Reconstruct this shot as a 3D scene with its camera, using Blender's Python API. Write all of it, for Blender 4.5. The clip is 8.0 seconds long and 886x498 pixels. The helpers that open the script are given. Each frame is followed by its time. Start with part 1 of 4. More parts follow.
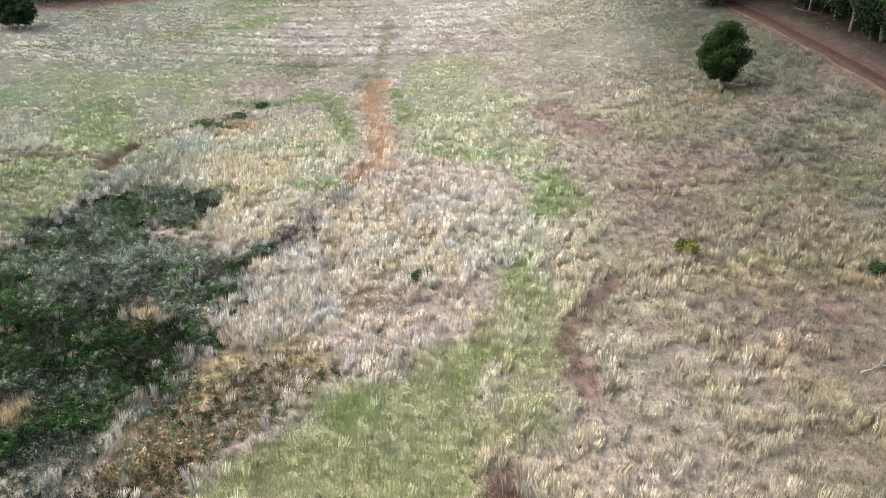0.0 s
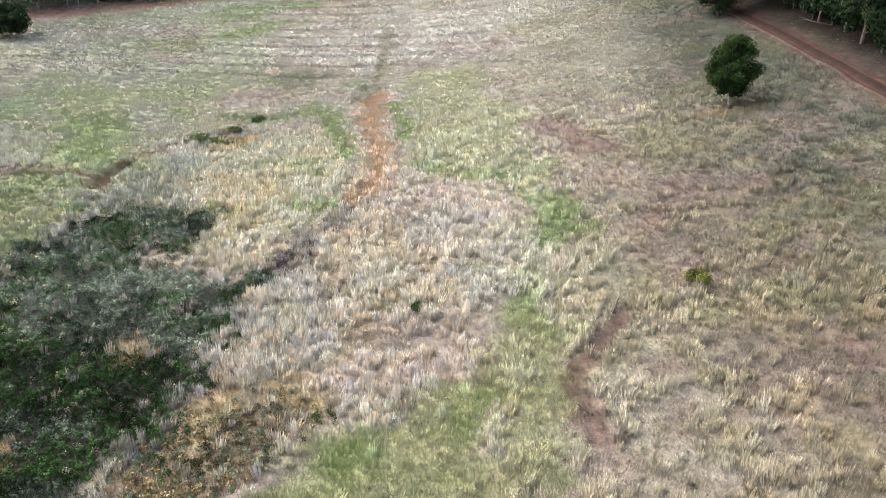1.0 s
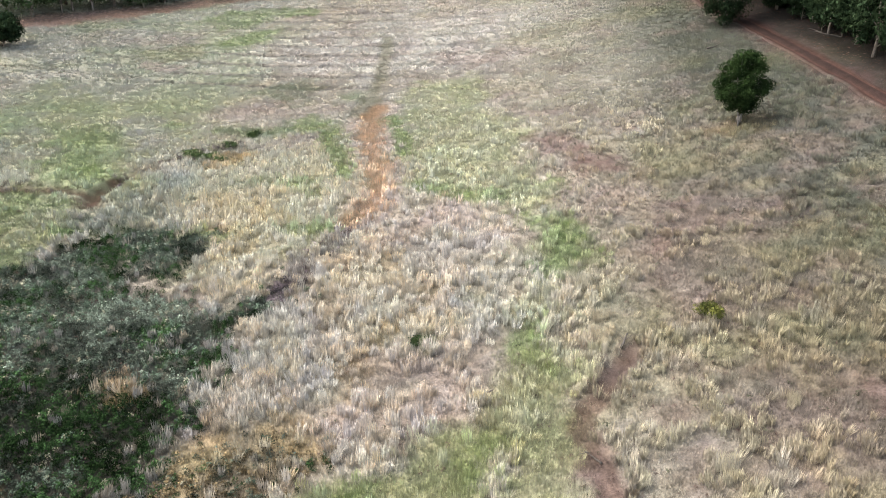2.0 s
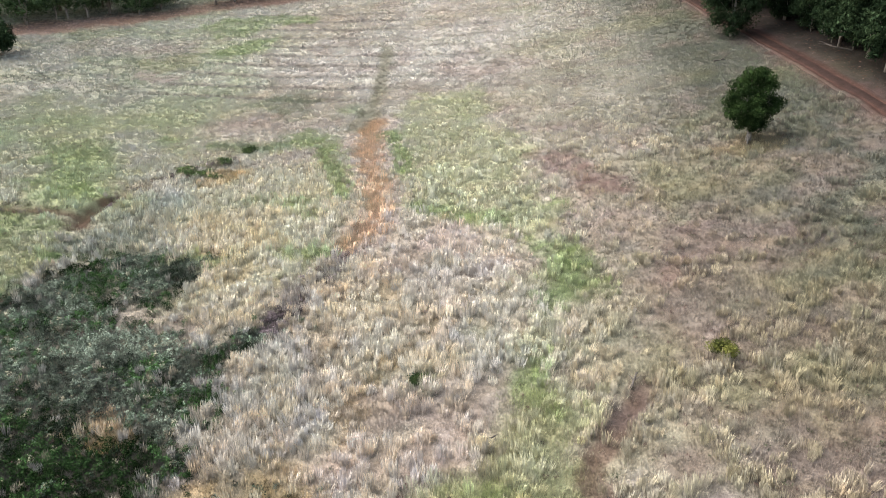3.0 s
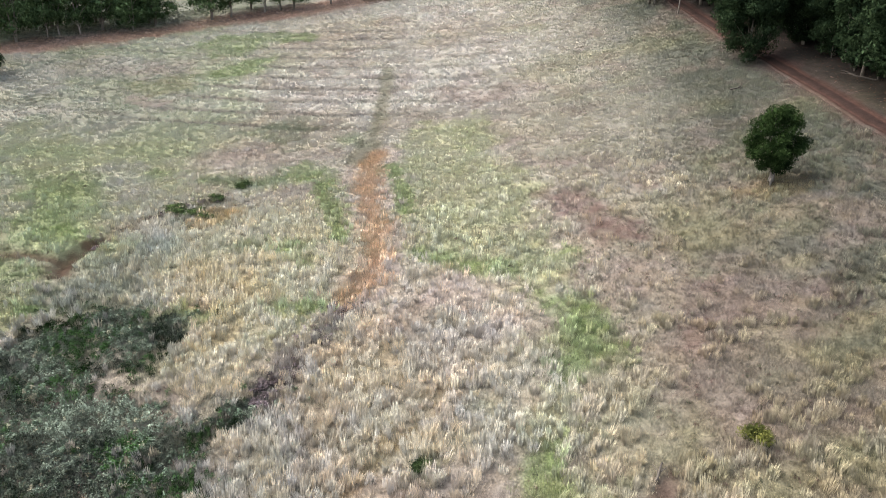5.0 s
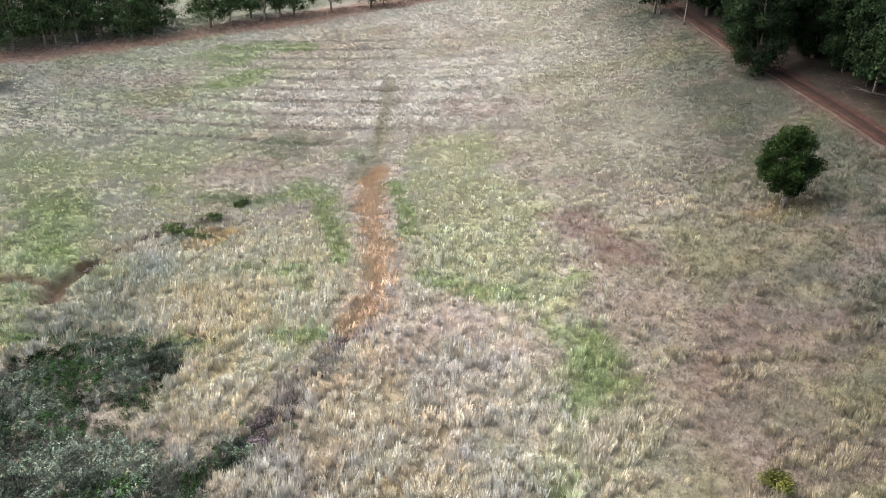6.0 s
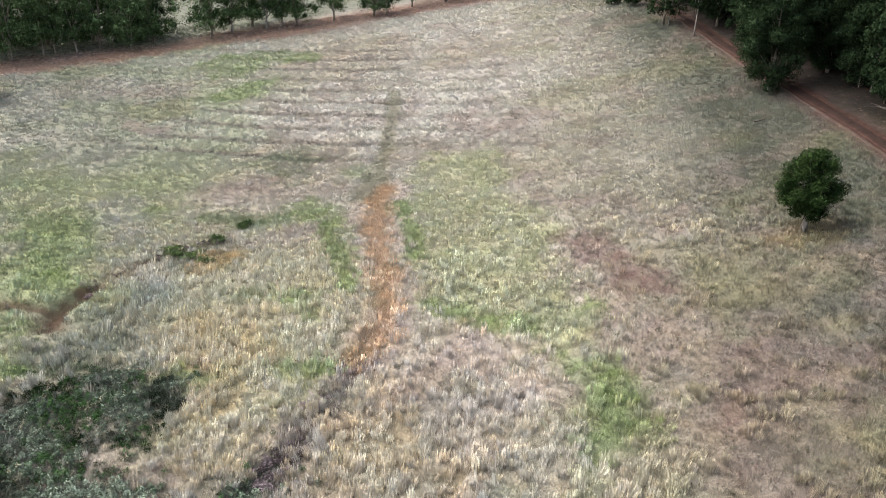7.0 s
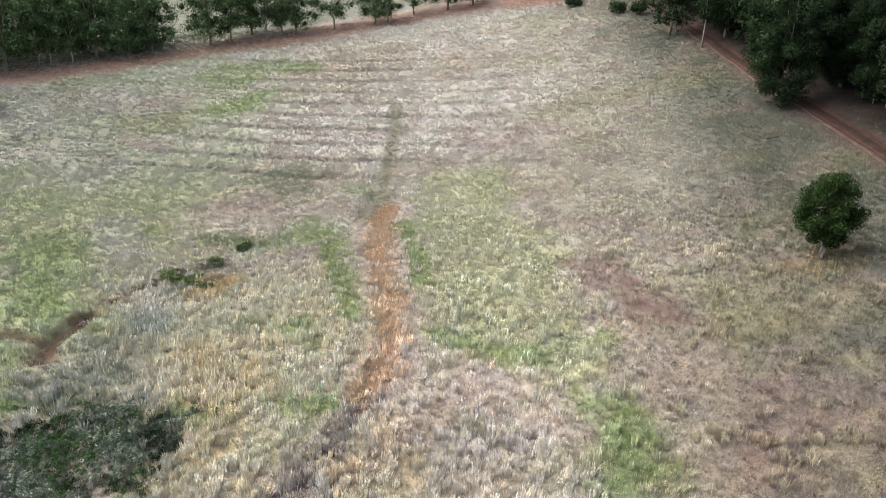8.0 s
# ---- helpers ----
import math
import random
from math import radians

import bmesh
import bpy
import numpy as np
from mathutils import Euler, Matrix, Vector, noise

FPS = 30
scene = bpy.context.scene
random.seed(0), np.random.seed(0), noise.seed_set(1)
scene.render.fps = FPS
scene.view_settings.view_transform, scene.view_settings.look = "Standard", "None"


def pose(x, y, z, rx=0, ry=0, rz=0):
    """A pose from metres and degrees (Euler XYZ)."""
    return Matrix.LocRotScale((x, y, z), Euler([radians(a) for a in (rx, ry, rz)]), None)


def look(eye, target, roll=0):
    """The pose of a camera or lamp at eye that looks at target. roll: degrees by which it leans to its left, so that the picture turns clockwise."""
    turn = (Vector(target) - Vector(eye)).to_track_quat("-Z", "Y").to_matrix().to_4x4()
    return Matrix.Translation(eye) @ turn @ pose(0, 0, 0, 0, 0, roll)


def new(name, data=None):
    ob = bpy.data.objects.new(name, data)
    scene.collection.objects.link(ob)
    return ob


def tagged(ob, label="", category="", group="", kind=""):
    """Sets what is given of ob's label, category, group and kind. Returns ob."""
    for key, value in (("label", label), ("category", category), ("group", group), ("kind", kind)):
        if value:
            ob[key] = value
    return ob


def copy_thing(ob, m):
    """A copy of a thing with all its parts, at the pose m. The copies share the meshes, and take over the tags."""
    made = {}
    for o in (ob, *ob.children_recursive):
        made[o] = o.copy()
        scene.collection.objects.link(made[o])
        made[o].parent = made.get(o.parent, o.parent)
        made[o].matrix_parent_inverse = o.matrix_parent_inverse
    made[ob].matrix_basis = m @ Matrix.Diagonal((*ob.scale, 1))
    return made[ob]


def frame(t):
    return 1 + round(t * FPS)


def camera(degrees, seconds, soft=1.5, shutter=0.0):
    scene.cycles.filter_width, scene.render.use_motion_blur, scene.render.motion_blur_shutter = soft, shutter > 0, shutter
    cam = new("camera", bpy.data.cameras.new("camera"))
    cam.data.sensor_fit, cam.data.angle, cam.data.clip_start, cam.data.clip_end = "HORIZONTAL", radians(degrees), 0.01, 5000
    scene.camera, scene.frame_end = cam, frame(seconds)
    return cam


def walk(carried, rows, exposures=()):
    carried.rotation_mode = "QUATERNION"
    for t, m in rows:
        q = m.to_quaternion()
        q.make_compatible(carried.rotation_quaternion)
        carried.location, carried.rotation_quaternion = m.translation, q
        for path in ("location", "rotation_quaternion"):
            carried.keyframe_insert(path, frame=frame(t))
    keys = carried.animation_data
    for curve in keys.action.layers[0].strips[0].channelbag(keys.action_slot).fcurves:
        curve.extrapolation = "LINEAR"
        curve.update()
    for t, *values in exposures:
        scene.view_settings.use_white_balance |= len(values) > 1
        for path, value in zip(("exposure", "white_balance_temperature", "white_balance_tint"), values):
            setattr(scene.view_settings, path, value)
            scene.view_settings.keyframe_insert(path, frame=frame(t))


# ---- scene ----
# ---- camera and walk ----
cam = camera(58.0, 8.0, soft=0.7)
EXPOSURE, SKY, SUN = 1.94, 0.14, 0.8
PATH = [
    (0.0, 0.000, 0.000, 26.000, 67.700, 0.000, -0.000),
    (0.5, -0.032, 1.612, 26.570, 67.684, 0.020, 0.004),
    (1.0, -0.073, 3.196, 27.144, 67.684, 0.025, 0.013),
    (1.5, -0.107, 4.814, 27.721, 67.673, 0.035, 0.023),
    (3.0, -0.163, 9.765, 29.536, 67.626, 0.006, 0.032),
    (3.5, -0.228, 11.427, 30.157, 67.638, 0.002, 0.066),
    (4.0, -0.319, 13.056, 30.779, 67.646, -0.005, 0.090),
    (4.5, -0.410, 14.632, 31.390, 67.665, -0.014, 0.103),
    (6.0, -0.852, 18.894, 33.225, 67.741, -0.101, 0.124),
    (6.5, -1.341, 20.396, 33.914, 67.772, -0.130, 0.131),
    (7.0, -1.843, 21.939, 34.570, 67.792, -0.107, 0.107),
    (7.5, -2.224, 23.504, 35.244, 67.800, -0.100, 0.060),
    (8.0, -2.513, 25.155, 35.939, 67.777, -0.112, 0.032),
]

walk(cam, [(t, pose(x, y, z, rx, ry, rz)) for t, x, y, z, rx, ry, rz in PATH], exposures=[(0.0, EXPOSURE + 0.08), (8.0, EXPOSURE - 0.15)])

# ---- world and light: an evening sky under thin even cloud ----
world = bpy.data.worlds.new("overcast_sky")
scene.world = world
world.use_nodes = True
wn, wl = world.node_tree.nodes, world.node_tree.links
wn.clear()
sky = wn.new("ShaderNodeTexSky")
sky.sky_type, sky.sun_disc = "NISHITA", False
sky.sun_elevation, sky.sun_rotation = radians(48), radians(-60)
sky.dust_density = 4.0
grey = wn.new("ShaderNodeHueSaturation")
grey.inputs["Saturation"].default_value = 0.62
back = wn.new("ShaderNodeBackground")
back.inputs["Strength"].default_value = SKY
wo = wn.new("ShaderNodeOutputWorld")
wl.new(sky.outputs[0], grey.inputs["Color"])
wl.new(grey.outputs[0], back.inputs["Color"])
wl.new(back.outputs[0], wo.inputs["Surface"])
sun_data = bpy.data.lights.new("sun", "SUN")
sun_data.energy, sun_data.angle, sun_data.color = SUN, radians(40), (1.0, 0.98, 0.95)
sun = new("sun", sun_data)
# the sky's sun at rotation -60 degrees lies to the upper left of the field
sun.matrix_world = look((-60, 60, 90), (0, 80, 0))


# ---- colours and noise ----
def rgb(r, g, b):
    """Linear colour from eye values 0..255."""
    return np.array([(c / 255 / 12.92) if c <= 10 else ((c / 255 + 0.055) / 1.055) ** 2.4 for c in (r, g, b)])


def hashed(i, j, seed):
    h = (i * 374761393 + j * 668265263 + seed * 974634777) & 0xFFFFFFFF
    h = ((h ^ (h >> 13)) * 1274126177) & 0xFFFFFFFF
    return ((h ^ (h >> 16)) & 0xFFFF) / 65535.0


def vnoise(x, y, scale, seed=0):
    """Smooth value noise from -1 to 1, with cells of the given metres."""
    x, y = np.asarray(x) / scale, np.asarray(y) / scale
    i, j = np.floor(x).astype(np.int64), np.floor(y).astype(np.int64)
    u, v = x - i, y - j
    u, v = u * u * (3 - 2 * u), v * v * (3 - 2 * v)
    a, b = hashed(i, j, seed), hashed(i + 1, j, seed)
    c, d = hashed(i, j + 1, seed), hashed(i + 1, j + 1, seed)
    return 2 * ((a * (1 - u) + b * u) * (1 - v) + (c * (1 - u) + d * u) * v) - 1


def fbm(x, y, scale, seed=0, octaves=3):
    out = 0
    for k in range(octaves):
        out = out + vnoise(x, y, scale / 2 ** k, seed + 17 * k) * 0.55 ** k
    return out / 1.7


def smooth(a, b, x):
    t = np.clip((x - a) / (b - a), 0, 1)
    return t * t * (3 - 2 * t)


def line_distance(x, y, pts):
    """Distance from a broken line."""
    best = np.full(np.shape(x), 1e9)
    for (ax, ay), (bx, by) in zip(pts[:-1], pts[1:]):
        dx, dy = bx - ax, by - ay
        t = np.clip(((x - ax) * dx + (y - ay) * dy) / (dx * dx + dy * dy), 0, 1)
        best = np.minimum(best, np.hypot(x - ax - t * dx, y - ay - t * dy))
    return best


# ---- the plan: the lie of the land, watercourses, tracks and patches of growth ----
GULLY = [(-8.7, 113.8), (-9.7, 109.9), (-9.5, 104.6), (-8.2, 97.4), (-7.4, 91.2), (-7.1, 85.8), (-7.8, 82.6), (-9.3, 79.5)]
CREEK = [(-9.0, 79.5), (-10.4, 75.6), (-12.1, 71.9), (-13.5, 67.2), (-15.4, 64.1), (-17.2, 63.2), (-18.4, 60.2), (-19.6, 59.3)]
PATHWAY = [(-9.7, 151.1), (-9.6, 140.2), (-9.7, 127.8), (-10.5, 118.4), (-10.9, 112.3)]
GREEN_EAST = [(-6.9, 110.2), (-5.4, 104.0), (-4.7, 96.9)]
GREEN_WEST = [(-15.0, 105.3), (-12.6, 97.9), (-11.1, 91.6)]
DITCH = [(-36.4, 93.2), (-36.9, 92.2), (-37.8, 89.8), (-38.1, 88.1), (-37.5, 86.4)]
DITCH_WEST = [(-38.4, 89.0), (-40.7, 89.4), (-46.0, 89.8), (-54.0, 88.0)]
WASH = [(13.4, 55.8), (11.4, 52.5), (10.2, 50.4), (8.7, 48.5), (8.2, 47.0), (8.5, 44.5), (8.9, 42.0)]
ROAD = [(37.2, 196.0), (38.2, 185.0), (40.5, 168.0), (42.1, 150.0), (43.4, 137.0), (44.4, 127.0), (45.3, 118.5), (46.0, 110.0), (46.9, 98.0), (47.3, 85.2), (47.8, 60.0), (48.2, 30.0)]
TREE_LINE = [(-110.0, 140.0), (-82.6, 172.5), (-67.1, 185.0), (-48.0, 197.3), (-25.3, 205.5), (-6.8, 208.6), (11.8, 208.9), (30.0, 206.0)]
BANK = [(-36.7, 92.7), (-35.4, 94.9), (-32.3, 98.2), (-30.7, 100.4), (-28.8, 102.0), (-25.4, 102.8)]
BOG_OUTLINE = [(-44.0, 50.0), (-42.0, 60.0), (-37.8, 65.6), (-37.4, 72.7), (-34.1, 78.7), (-27.0, 80.5), (-23.1, 77.6), (-22.4, 75.3), (-24.6, 70.2), (-27.0, 69.3), (-25.3, 66.6), (-21.7, 64.5), (-17.4, 64.0),
               (-13.5, 67.2), (-12.9, 65.4), (-16.3, 61.5), (-18.1, 61.0), (-16.1, 57.3), (-16.7, 53.9), (-16.6, 50.6), (-17.6, 47.8), (-18.0, 45.2), (-19.4, 43.9), (-21.3, 39.6), (-25.2, 37.3), (-30.0, 31.0), (-44.0, 31.0)]
COW_TRACK = [(-2.2, 61.8), (-4.1, 60.1), (-5.8, 57.3), (-7.6, 54.3)]
RED_VERGE = [(-110.0, 146.0), (-95.0, 160.0), (-80.0, 174.5), (-66.0, 183.0), (-48.0, 193.5), (-25.0, 202.0), (-6.0, 206.0), (12.0, 206.5), (28.0, 203.0)]
AREAS = []


def area(kind, strength, soft, outline):
    """A patch of one kind of growth: how strongly it shows, how many metres its edge wanders, and its outline."""
    AREAS.append((kind, strength, soft, outline))


area("lush", 0.7, 1.5, [(-49.3, 175.4), (-44.2, 180.7), (-35.9, 182.6), (-26.5, 178.5), (-25.6, 172.3), (-33.9, 172.4), (-37.8, 166.4), (-42.1, 163.8)])
area("lush", 0.75, 1.2, [(-43.4, 154.5), (-38.9, 158.6), (-35.7, 161.5), (-32.1, 163.0), (-31.4, 155.0), (-35.2, 150.9), (-40.8, 151.5)])
area("olive", 0.55, 1.5, [(-54.2, 148.5), (-50.7, 151.2), (-43.8, 154.2), (-42.4, 148.2), (-44.5, 143.0), (-49.1, 143.9), (-52.3, 145.7)])
area("mauve", 0.6, 2.0, [(-58.2, 157.0), (-53.7, 163.1), (-45.7, 162.6), (-43.6, 155.0), (-50.9, 152.0)])
area("mauve", 1.0, 1.2, [(-54.6, 148.5), (-49.8, 143.4), (-43.9, 139.7), (-42.5, 136.5), (-46.9, 137.5), (-51.9, 142.2)])
area("teal", 0.8, 1.2, [(-53.9, 130.9), (-50.9, 133.1), (-47.7, 137.5), (-45.6, 135.3), (-47.7, 130.8), (-51.3, 128.3)])
area("teal", 0.8, 2.0, [(-78.2, 161.5), (-72.1, 165.0), (-67.8, 162.9), (-71.4, 157.1), (-74.3, 153.7)])
area("teal", 0.8, 1.5, [(-69.4, 143.5), (-66.0, 143.9), (-64.4, 139.1), (-67.4, 139.5)])
area("teal", 0.6, 1.0, [(-54.1, 121.2), (-51.5, 121.0), (-51.1, 119.3), (-53.0, 119.5)])
area("teal", 0.5, 1.0, [(-35.1, 133.1), (-32.4, 133.3), (-32.3, 131.3), (-34.5, 131.4)])
area("wet", 0.6, 2.0, [(-26.2, 127.9), (-22.7, 129.8), (-19.7, 130.0), (-18.3, 126.5), (-17.5, 120.6), (-19.4, 118.0), (-22.6, 120.7), (-28.0, 122.6), (-27.9, 125.3)])
area("lush", 0.55, 1.2, [(-16.7, 121.6), (-11.0, 122.4), (-11.4, 117.5), (-15.2, 118.1)])
area("mauve", 0.75, 1.5, [(-33.4, 116.0), (-29.3, 119.0), (-22.3, 118.7), (-13.8, 117.5), (-12.2, 115.1), (-19.9, 112.8), (-27.7, 112.1), (-31.9, 113.2)])
area("wet", 0.85, 1.0, [(-30.8, 109.1), (-27.2, 110.3), (-24.3, 108.7), (-20.8, 110.2), (-19.5, 107.3), (-21.9, 105.9), (-29.4, 106.5)])
area("lush", 0.75, 1.2, [(-20.2, 110.5), (-17.2, 112.2), (-14.2, 110.1), (-13.7, 106.0), (-17.5, 105.5)])
area("lush", 0.8, 0.8, [(-37.4, 111.6), (-36.2, 112.6), (-34.5, 111.2), (-35.0, 109.5), (-36.5, 109.8)])
area("teal", 0.75, 0.7, [(-37.0, 109.3), (-36.4, 109.8), (-34.8, 105.5), (-35.4, 104.9)])
area("silver", 0.75, 1.8, [(-44.3, 112.6), (-41.0, 116.2), (-36.2, 109.0), (-34.6, 102.4), (-38.2, 101.0), (-42.4, 106.2)])
area("lush", 0.6, 1.8, [(-53.2, 110.7), (-50.1, 112.4), (-43.4, 110.4), (-40.8, 106.3), (-39.4, 98.9), (-41.7, 93.9), (-44.1, 92.3)])
area("lush", 0.8, 1.0, [(-43.5, 95.4), (-40.1, 96.6), (-38.2, 94.0), (-40.8, 91.9)])
area("pale", 0.8, 3.0, [(-61.8, 128.2), (-48.2, 122.4), (-37.4, 122.3), (-31.3, 111.0), (-20.8, 110.2), (-13.8, 106.0), (-23.5, 104.8), (-31.8, 104.0), (-37.0, 98.7), (-37.6, 93.3), (-42.3, 88.5)])
area("mauve", 0.6, 2.0, [(-1.2, 138.2), (3.6, 136.7), (6.9, 138.0), (14.5, 135.2), (13.9, 130.2), (5.5, 129.8), (-1.3, 130.6)])
area("mauve", 0.85, 0.8, [(7.8, 108.0), (11.5, 107.7), (15.6, 104.8), (12.5, 104.4), (8.3, 106.3)])
area("mauve", 0.45, 2.0, [(6.7, 116.3), (13.5, 117.5), (14.1, 112.6), (11.7, 108.9), (6.8, 110.3)])
area("pale", 0.9, 1.6, [(-6.4, 108.9), (-4.1, 124.2), (4.5, 124.5), (7.5, 116.1), (5.2, 110.7), (8.3, 106.3), (9.9, 100.4), (9.0, 93.9), (10.2, 87.9), (12.4, 84.0), (11.2, 81.1), (8.6, 77.9), (6.9, 78.2), (2.9, 82.6), (-1.7, 85.1), (-3.6, 86.7), (-4.9, 98.7)])
area("lush", 0.75, 0.9, [(-3.9, 87.8), (-0.2, 87.1), (3.1, 85.0), (6.0, 83.6), (5.4, 81.9), (2.0, 83.2), (-2.2, 85.1)])
area("lush", 0.95, 0.6, [(6.4, 79.0), (8.4, 79.5), (9.1, 77.8), (9.6, 76.9), (8.3, 76.1), (6.8, 77.4)])
area("wet", 0.8, 0.5, [(2.8, 77.7), (3.7, 78.1), (3.8, 76.9), (3.0, 76.6)])
area("lush", 0.9, 0.9, [(9.4, 77.1), (11.5, 77.4), (12.8, 75.5), (13.2, 70.3), (12.7, 67.2), (9.9, 65.7), (7.5, 66.0), (8.4, 71.1)])
area("wet", 0.55, 0.8, [(9.4, 90.7), (11.7, 90.6), (11.5, 88.5), (9.1, 88.5)])
area("lush", 0.7, 0.6, [(9.2, 85.3), (11.4, 86.3), (12.1, 84.1), (10.5, 83.8)])
area("maroon", 0.85, 1.3, [(9.6, 97.9), (13.0, 98.4), (15.1, 96.4), (16.0, 93.3), (15.4, 91.4), (18.3, 88.8), (17.6, 85.4), (13.5, 87.0), (12.7, 90.9), (10.1, 94.0)])
area("mauve", 0.6, 2.5, [(12.3, 83.6), (16.8, 83.1), (24.1, 78.4), (28.9, 73.8), (26.1, 68.0), (21.0, 70.1), (14.3, 73.4), (11.6, 77.3)])
area("bare", 0.9, 0.9, [(-2.3, 84.6), (2.0, 82.6), (3.7, 78.7), (3.3, 75.2), (-0.1, 76.3), (-2.8, 78.8)])
area("bare", 0.6, 1.2, [(3.8, 76.5), (8.9, 77.0), (8.7, 73.2), (6.0, 71.3), (3.0, 72.8)])
area("maroon", 0.5, 0.9, [(17.5, 71.0), (20.2, 71.1), (20.4, 69.1), (18.0, 68.0), (16.9, 69.2)])
area("wet", 0.45, 0.9, [(20.6, 79.3), (22.3, 79.4), (22.7, 77.6), (21.0, 77.5)])
area("lush", 0.95, 1.2, [(-42.2, 88.4), (-39.9, 87.5), (-38.1, 85.2), (-37.8, 83.4), (-38.8, 81.5)])
area("briar", 0.9, 0.6, [(-30.9, 98.2), (-29.4, 101.1), (-27.8, 98.9), (-28.3, 96.3), (-29.7, 96.9)])
area("briar", 0.7, 0.4, [(-29.2, 101.3), (-25.4, 102.6), (-23.4, 101.9), (-23.8, 101.0), (-27.8, 100.5)])
area("rust", 1.0, 0.8, [(-27.9, 98.5), (-26.1, 100.7), (-23.7, 101.2), (-23.3, 98.9), (-25.3, 95.3), (-27.2, 96.2)])
area("lush", 0.85, 0.9, [(-18.6, 91.9), (-16.4, 91.7), (-13.8, 88.7), (-12.4, 86.6), (-13.4, 85.4), (-16.0, 86.9)])
area("lush", 0.65, 0.7, [(-22.7, 91.6), (-19.0, 91.4), (-18.6, 89.8), (-21.8, 90.0)])
area("lush", 0.75, 0.8, [(-15.4, 103.0), (-12.6, 104.6), (-11.1, 96.2), (-11.6, 92.0), (-13.5, 98.5)])
area("frosted", 0.85, 1.0, [(-37.2, 81.0), (-35.9, 86.7), (-34.7, 88.5), (-30.8, 92.3), (-28.6, 93.6), (-27.8, 90.9), (-28.4, 85.2), (-28.3, 81.8), (-34.0, 81.1)])
area("silver", 0.9, 0.8, [(-31.2, 93.3), (-29.5, 94.4), (-27.5, 90.4), (-29.3, 89.4)])
area("ochre", 0.7, 1.4, [(-27.2, 87.5), (-21.9, 88.4), (-17.0, 84.0), (-15.2, 80.7), (-17.6, 79.9), (-21.8, 78.7), (-24.9, 81.0)])
area("ochre", 0.7, 0.9, [(-21.4, 78.8), (-18.1, 80.1), (-17.9, 77.3), (-18.1, 72.9), (-19.4, 72.8), (-20.1, 76.1)])
area("lush", 0.8, 0.8, [(-15.8, 79.8), (-10.8, 80.5), (-10.4, 78.6), (-12.2, 77.1), (-15.2, 77.0), (-16.5, 78.5)])
area("purple", 0.95, 0.7, [(-12.5, 73.7), (-11.0, 74.9), (-10.2, 78.0), (-8.9, 79.4), (-8.3, 78.4), (-10.0, 74.2), (-11.2, 72.9)])
area("purple", 0.95, 0.7, [(-14.2, 71.4), (-12.9, 73.1), (-11.7, 71.4), (-11.1, 69.7), (-12.4, 68.2), (-14.1, 68.3)])
area("lush", 0.85, 0.7, [(-27.0, 78.0), (-24.2, 79.3), (-21.7, 78.7), (-21.5, 76.8), (-22.5, 73.7), (-25.4, 73.0), (-25.6, 75.6)])
area("darkbog", 0.95, 1.2, [(-35.0, 55.3), (-32.8, 58.1), (-27.9, 53.9), (-24.7, 53.3), (-20.0, 53.1), (-16.8, 51.0), (-17.9, 47.4), (-21.6, 45.0), (-24.7, 43.6), (-29.8, 45.1)])
area("rust", 1.0, 0.7, [(-24.4, 53.6), (-23.6, 56.1), (-21.4, 55.4), (-20.0, 52.4), (-21.7, 51.8)])
area("purple", 0.6, 0.8, [(-24.8, 58.6), (-24.1, 60.5), (-22.2, 59.0), (-21.9, 56.7), (-23.5, 56.7)])
area("rust", 0.9, 0.6, [(-28.4, 43.1), (-26.7, 44.0), (-25.4, 41.5), (-26.9, 40.2)])
area("ochre", 0.95, 0.9, [(-16.7, 42.4), (-16.7, 44.8), (-15.1, 48.8), (-13.2, 49.6), (-12.8, 44.7), (-14.1, 42.3)])
area("ochre", 0.8, 0.9, [(-12.6, 50.1), (-9.0, 49.9), (-8.0, 46.8), (-10.7, 46.5)])
area("thatch", 0.95, 1.0, [(-17.6, 44.2), (-15.9, 48.7), (-14.2, 50.2), (-8.9, 49.8), (-8.0, 46.9), (-8.7, 44.3), (-9.9, 42.0), (-11.6, 40.0), (-13.2, 37.6), (-13.5, 33.7), (-20.1, 33.8), (-19.1, 38.2)])
area("rust", 0.6, 1.0, [(-18.8, 40.4), (-15.7, 41.4), (-14.8, 38.2), (-15.2, 34.5), (-18.3, 34.6), (-19.1, 37.4)])
area("sage", 0.75, 1.0, [(-23.7, 38.4), (-19.6, 42.5), (-18.3, 46.3), (-16.5, 44.3), (-19.7, 39.9), (-20.7, 33.8), (-23.4, 33.9), (-24.5, 36.0)])
area("sward", 1.0, 0.7, [(-8.0, 43.0), (-3.4, 44.4), (-2.3, 46.3), (0.0, 48.8), (2.5, 47.7), (3.2, 45.0), (2.4, 42.0), (3.3, 38.7), (1.4, 32.7), (-13.8, 33.7), (-12.3, 37.5), (-11.3, 38.5)])
area("lush", 0.8, 0.7, [(-7.5, 43.0), (-3.4, 44.4), (-3.5, 41.6), (-6.2, 40.5), (-7.3, 40.8)])
area("lush", 0.6, 1.0, [(0.6, 46.0), (2.5, 47.4), (3.1, 45.0), (2.3, 42.1), (0.6, 42.3)])
area("bare", 1.0, 0.35, [(-8.4, 42.3), (-7.8, 41.7), (-11.0, 38.9), (-13.5, 34.8), (-15.9, 33.7), (-16.3, 34.2), (-14.1, 35.8), (-11.8, 39.3)])
area("maroon", 1.0, 0.7, [(2.0, 35.5), (3.6, 36.4), (4.9, 35.1), (4.6, 32.3), (2.0, 32.6)])
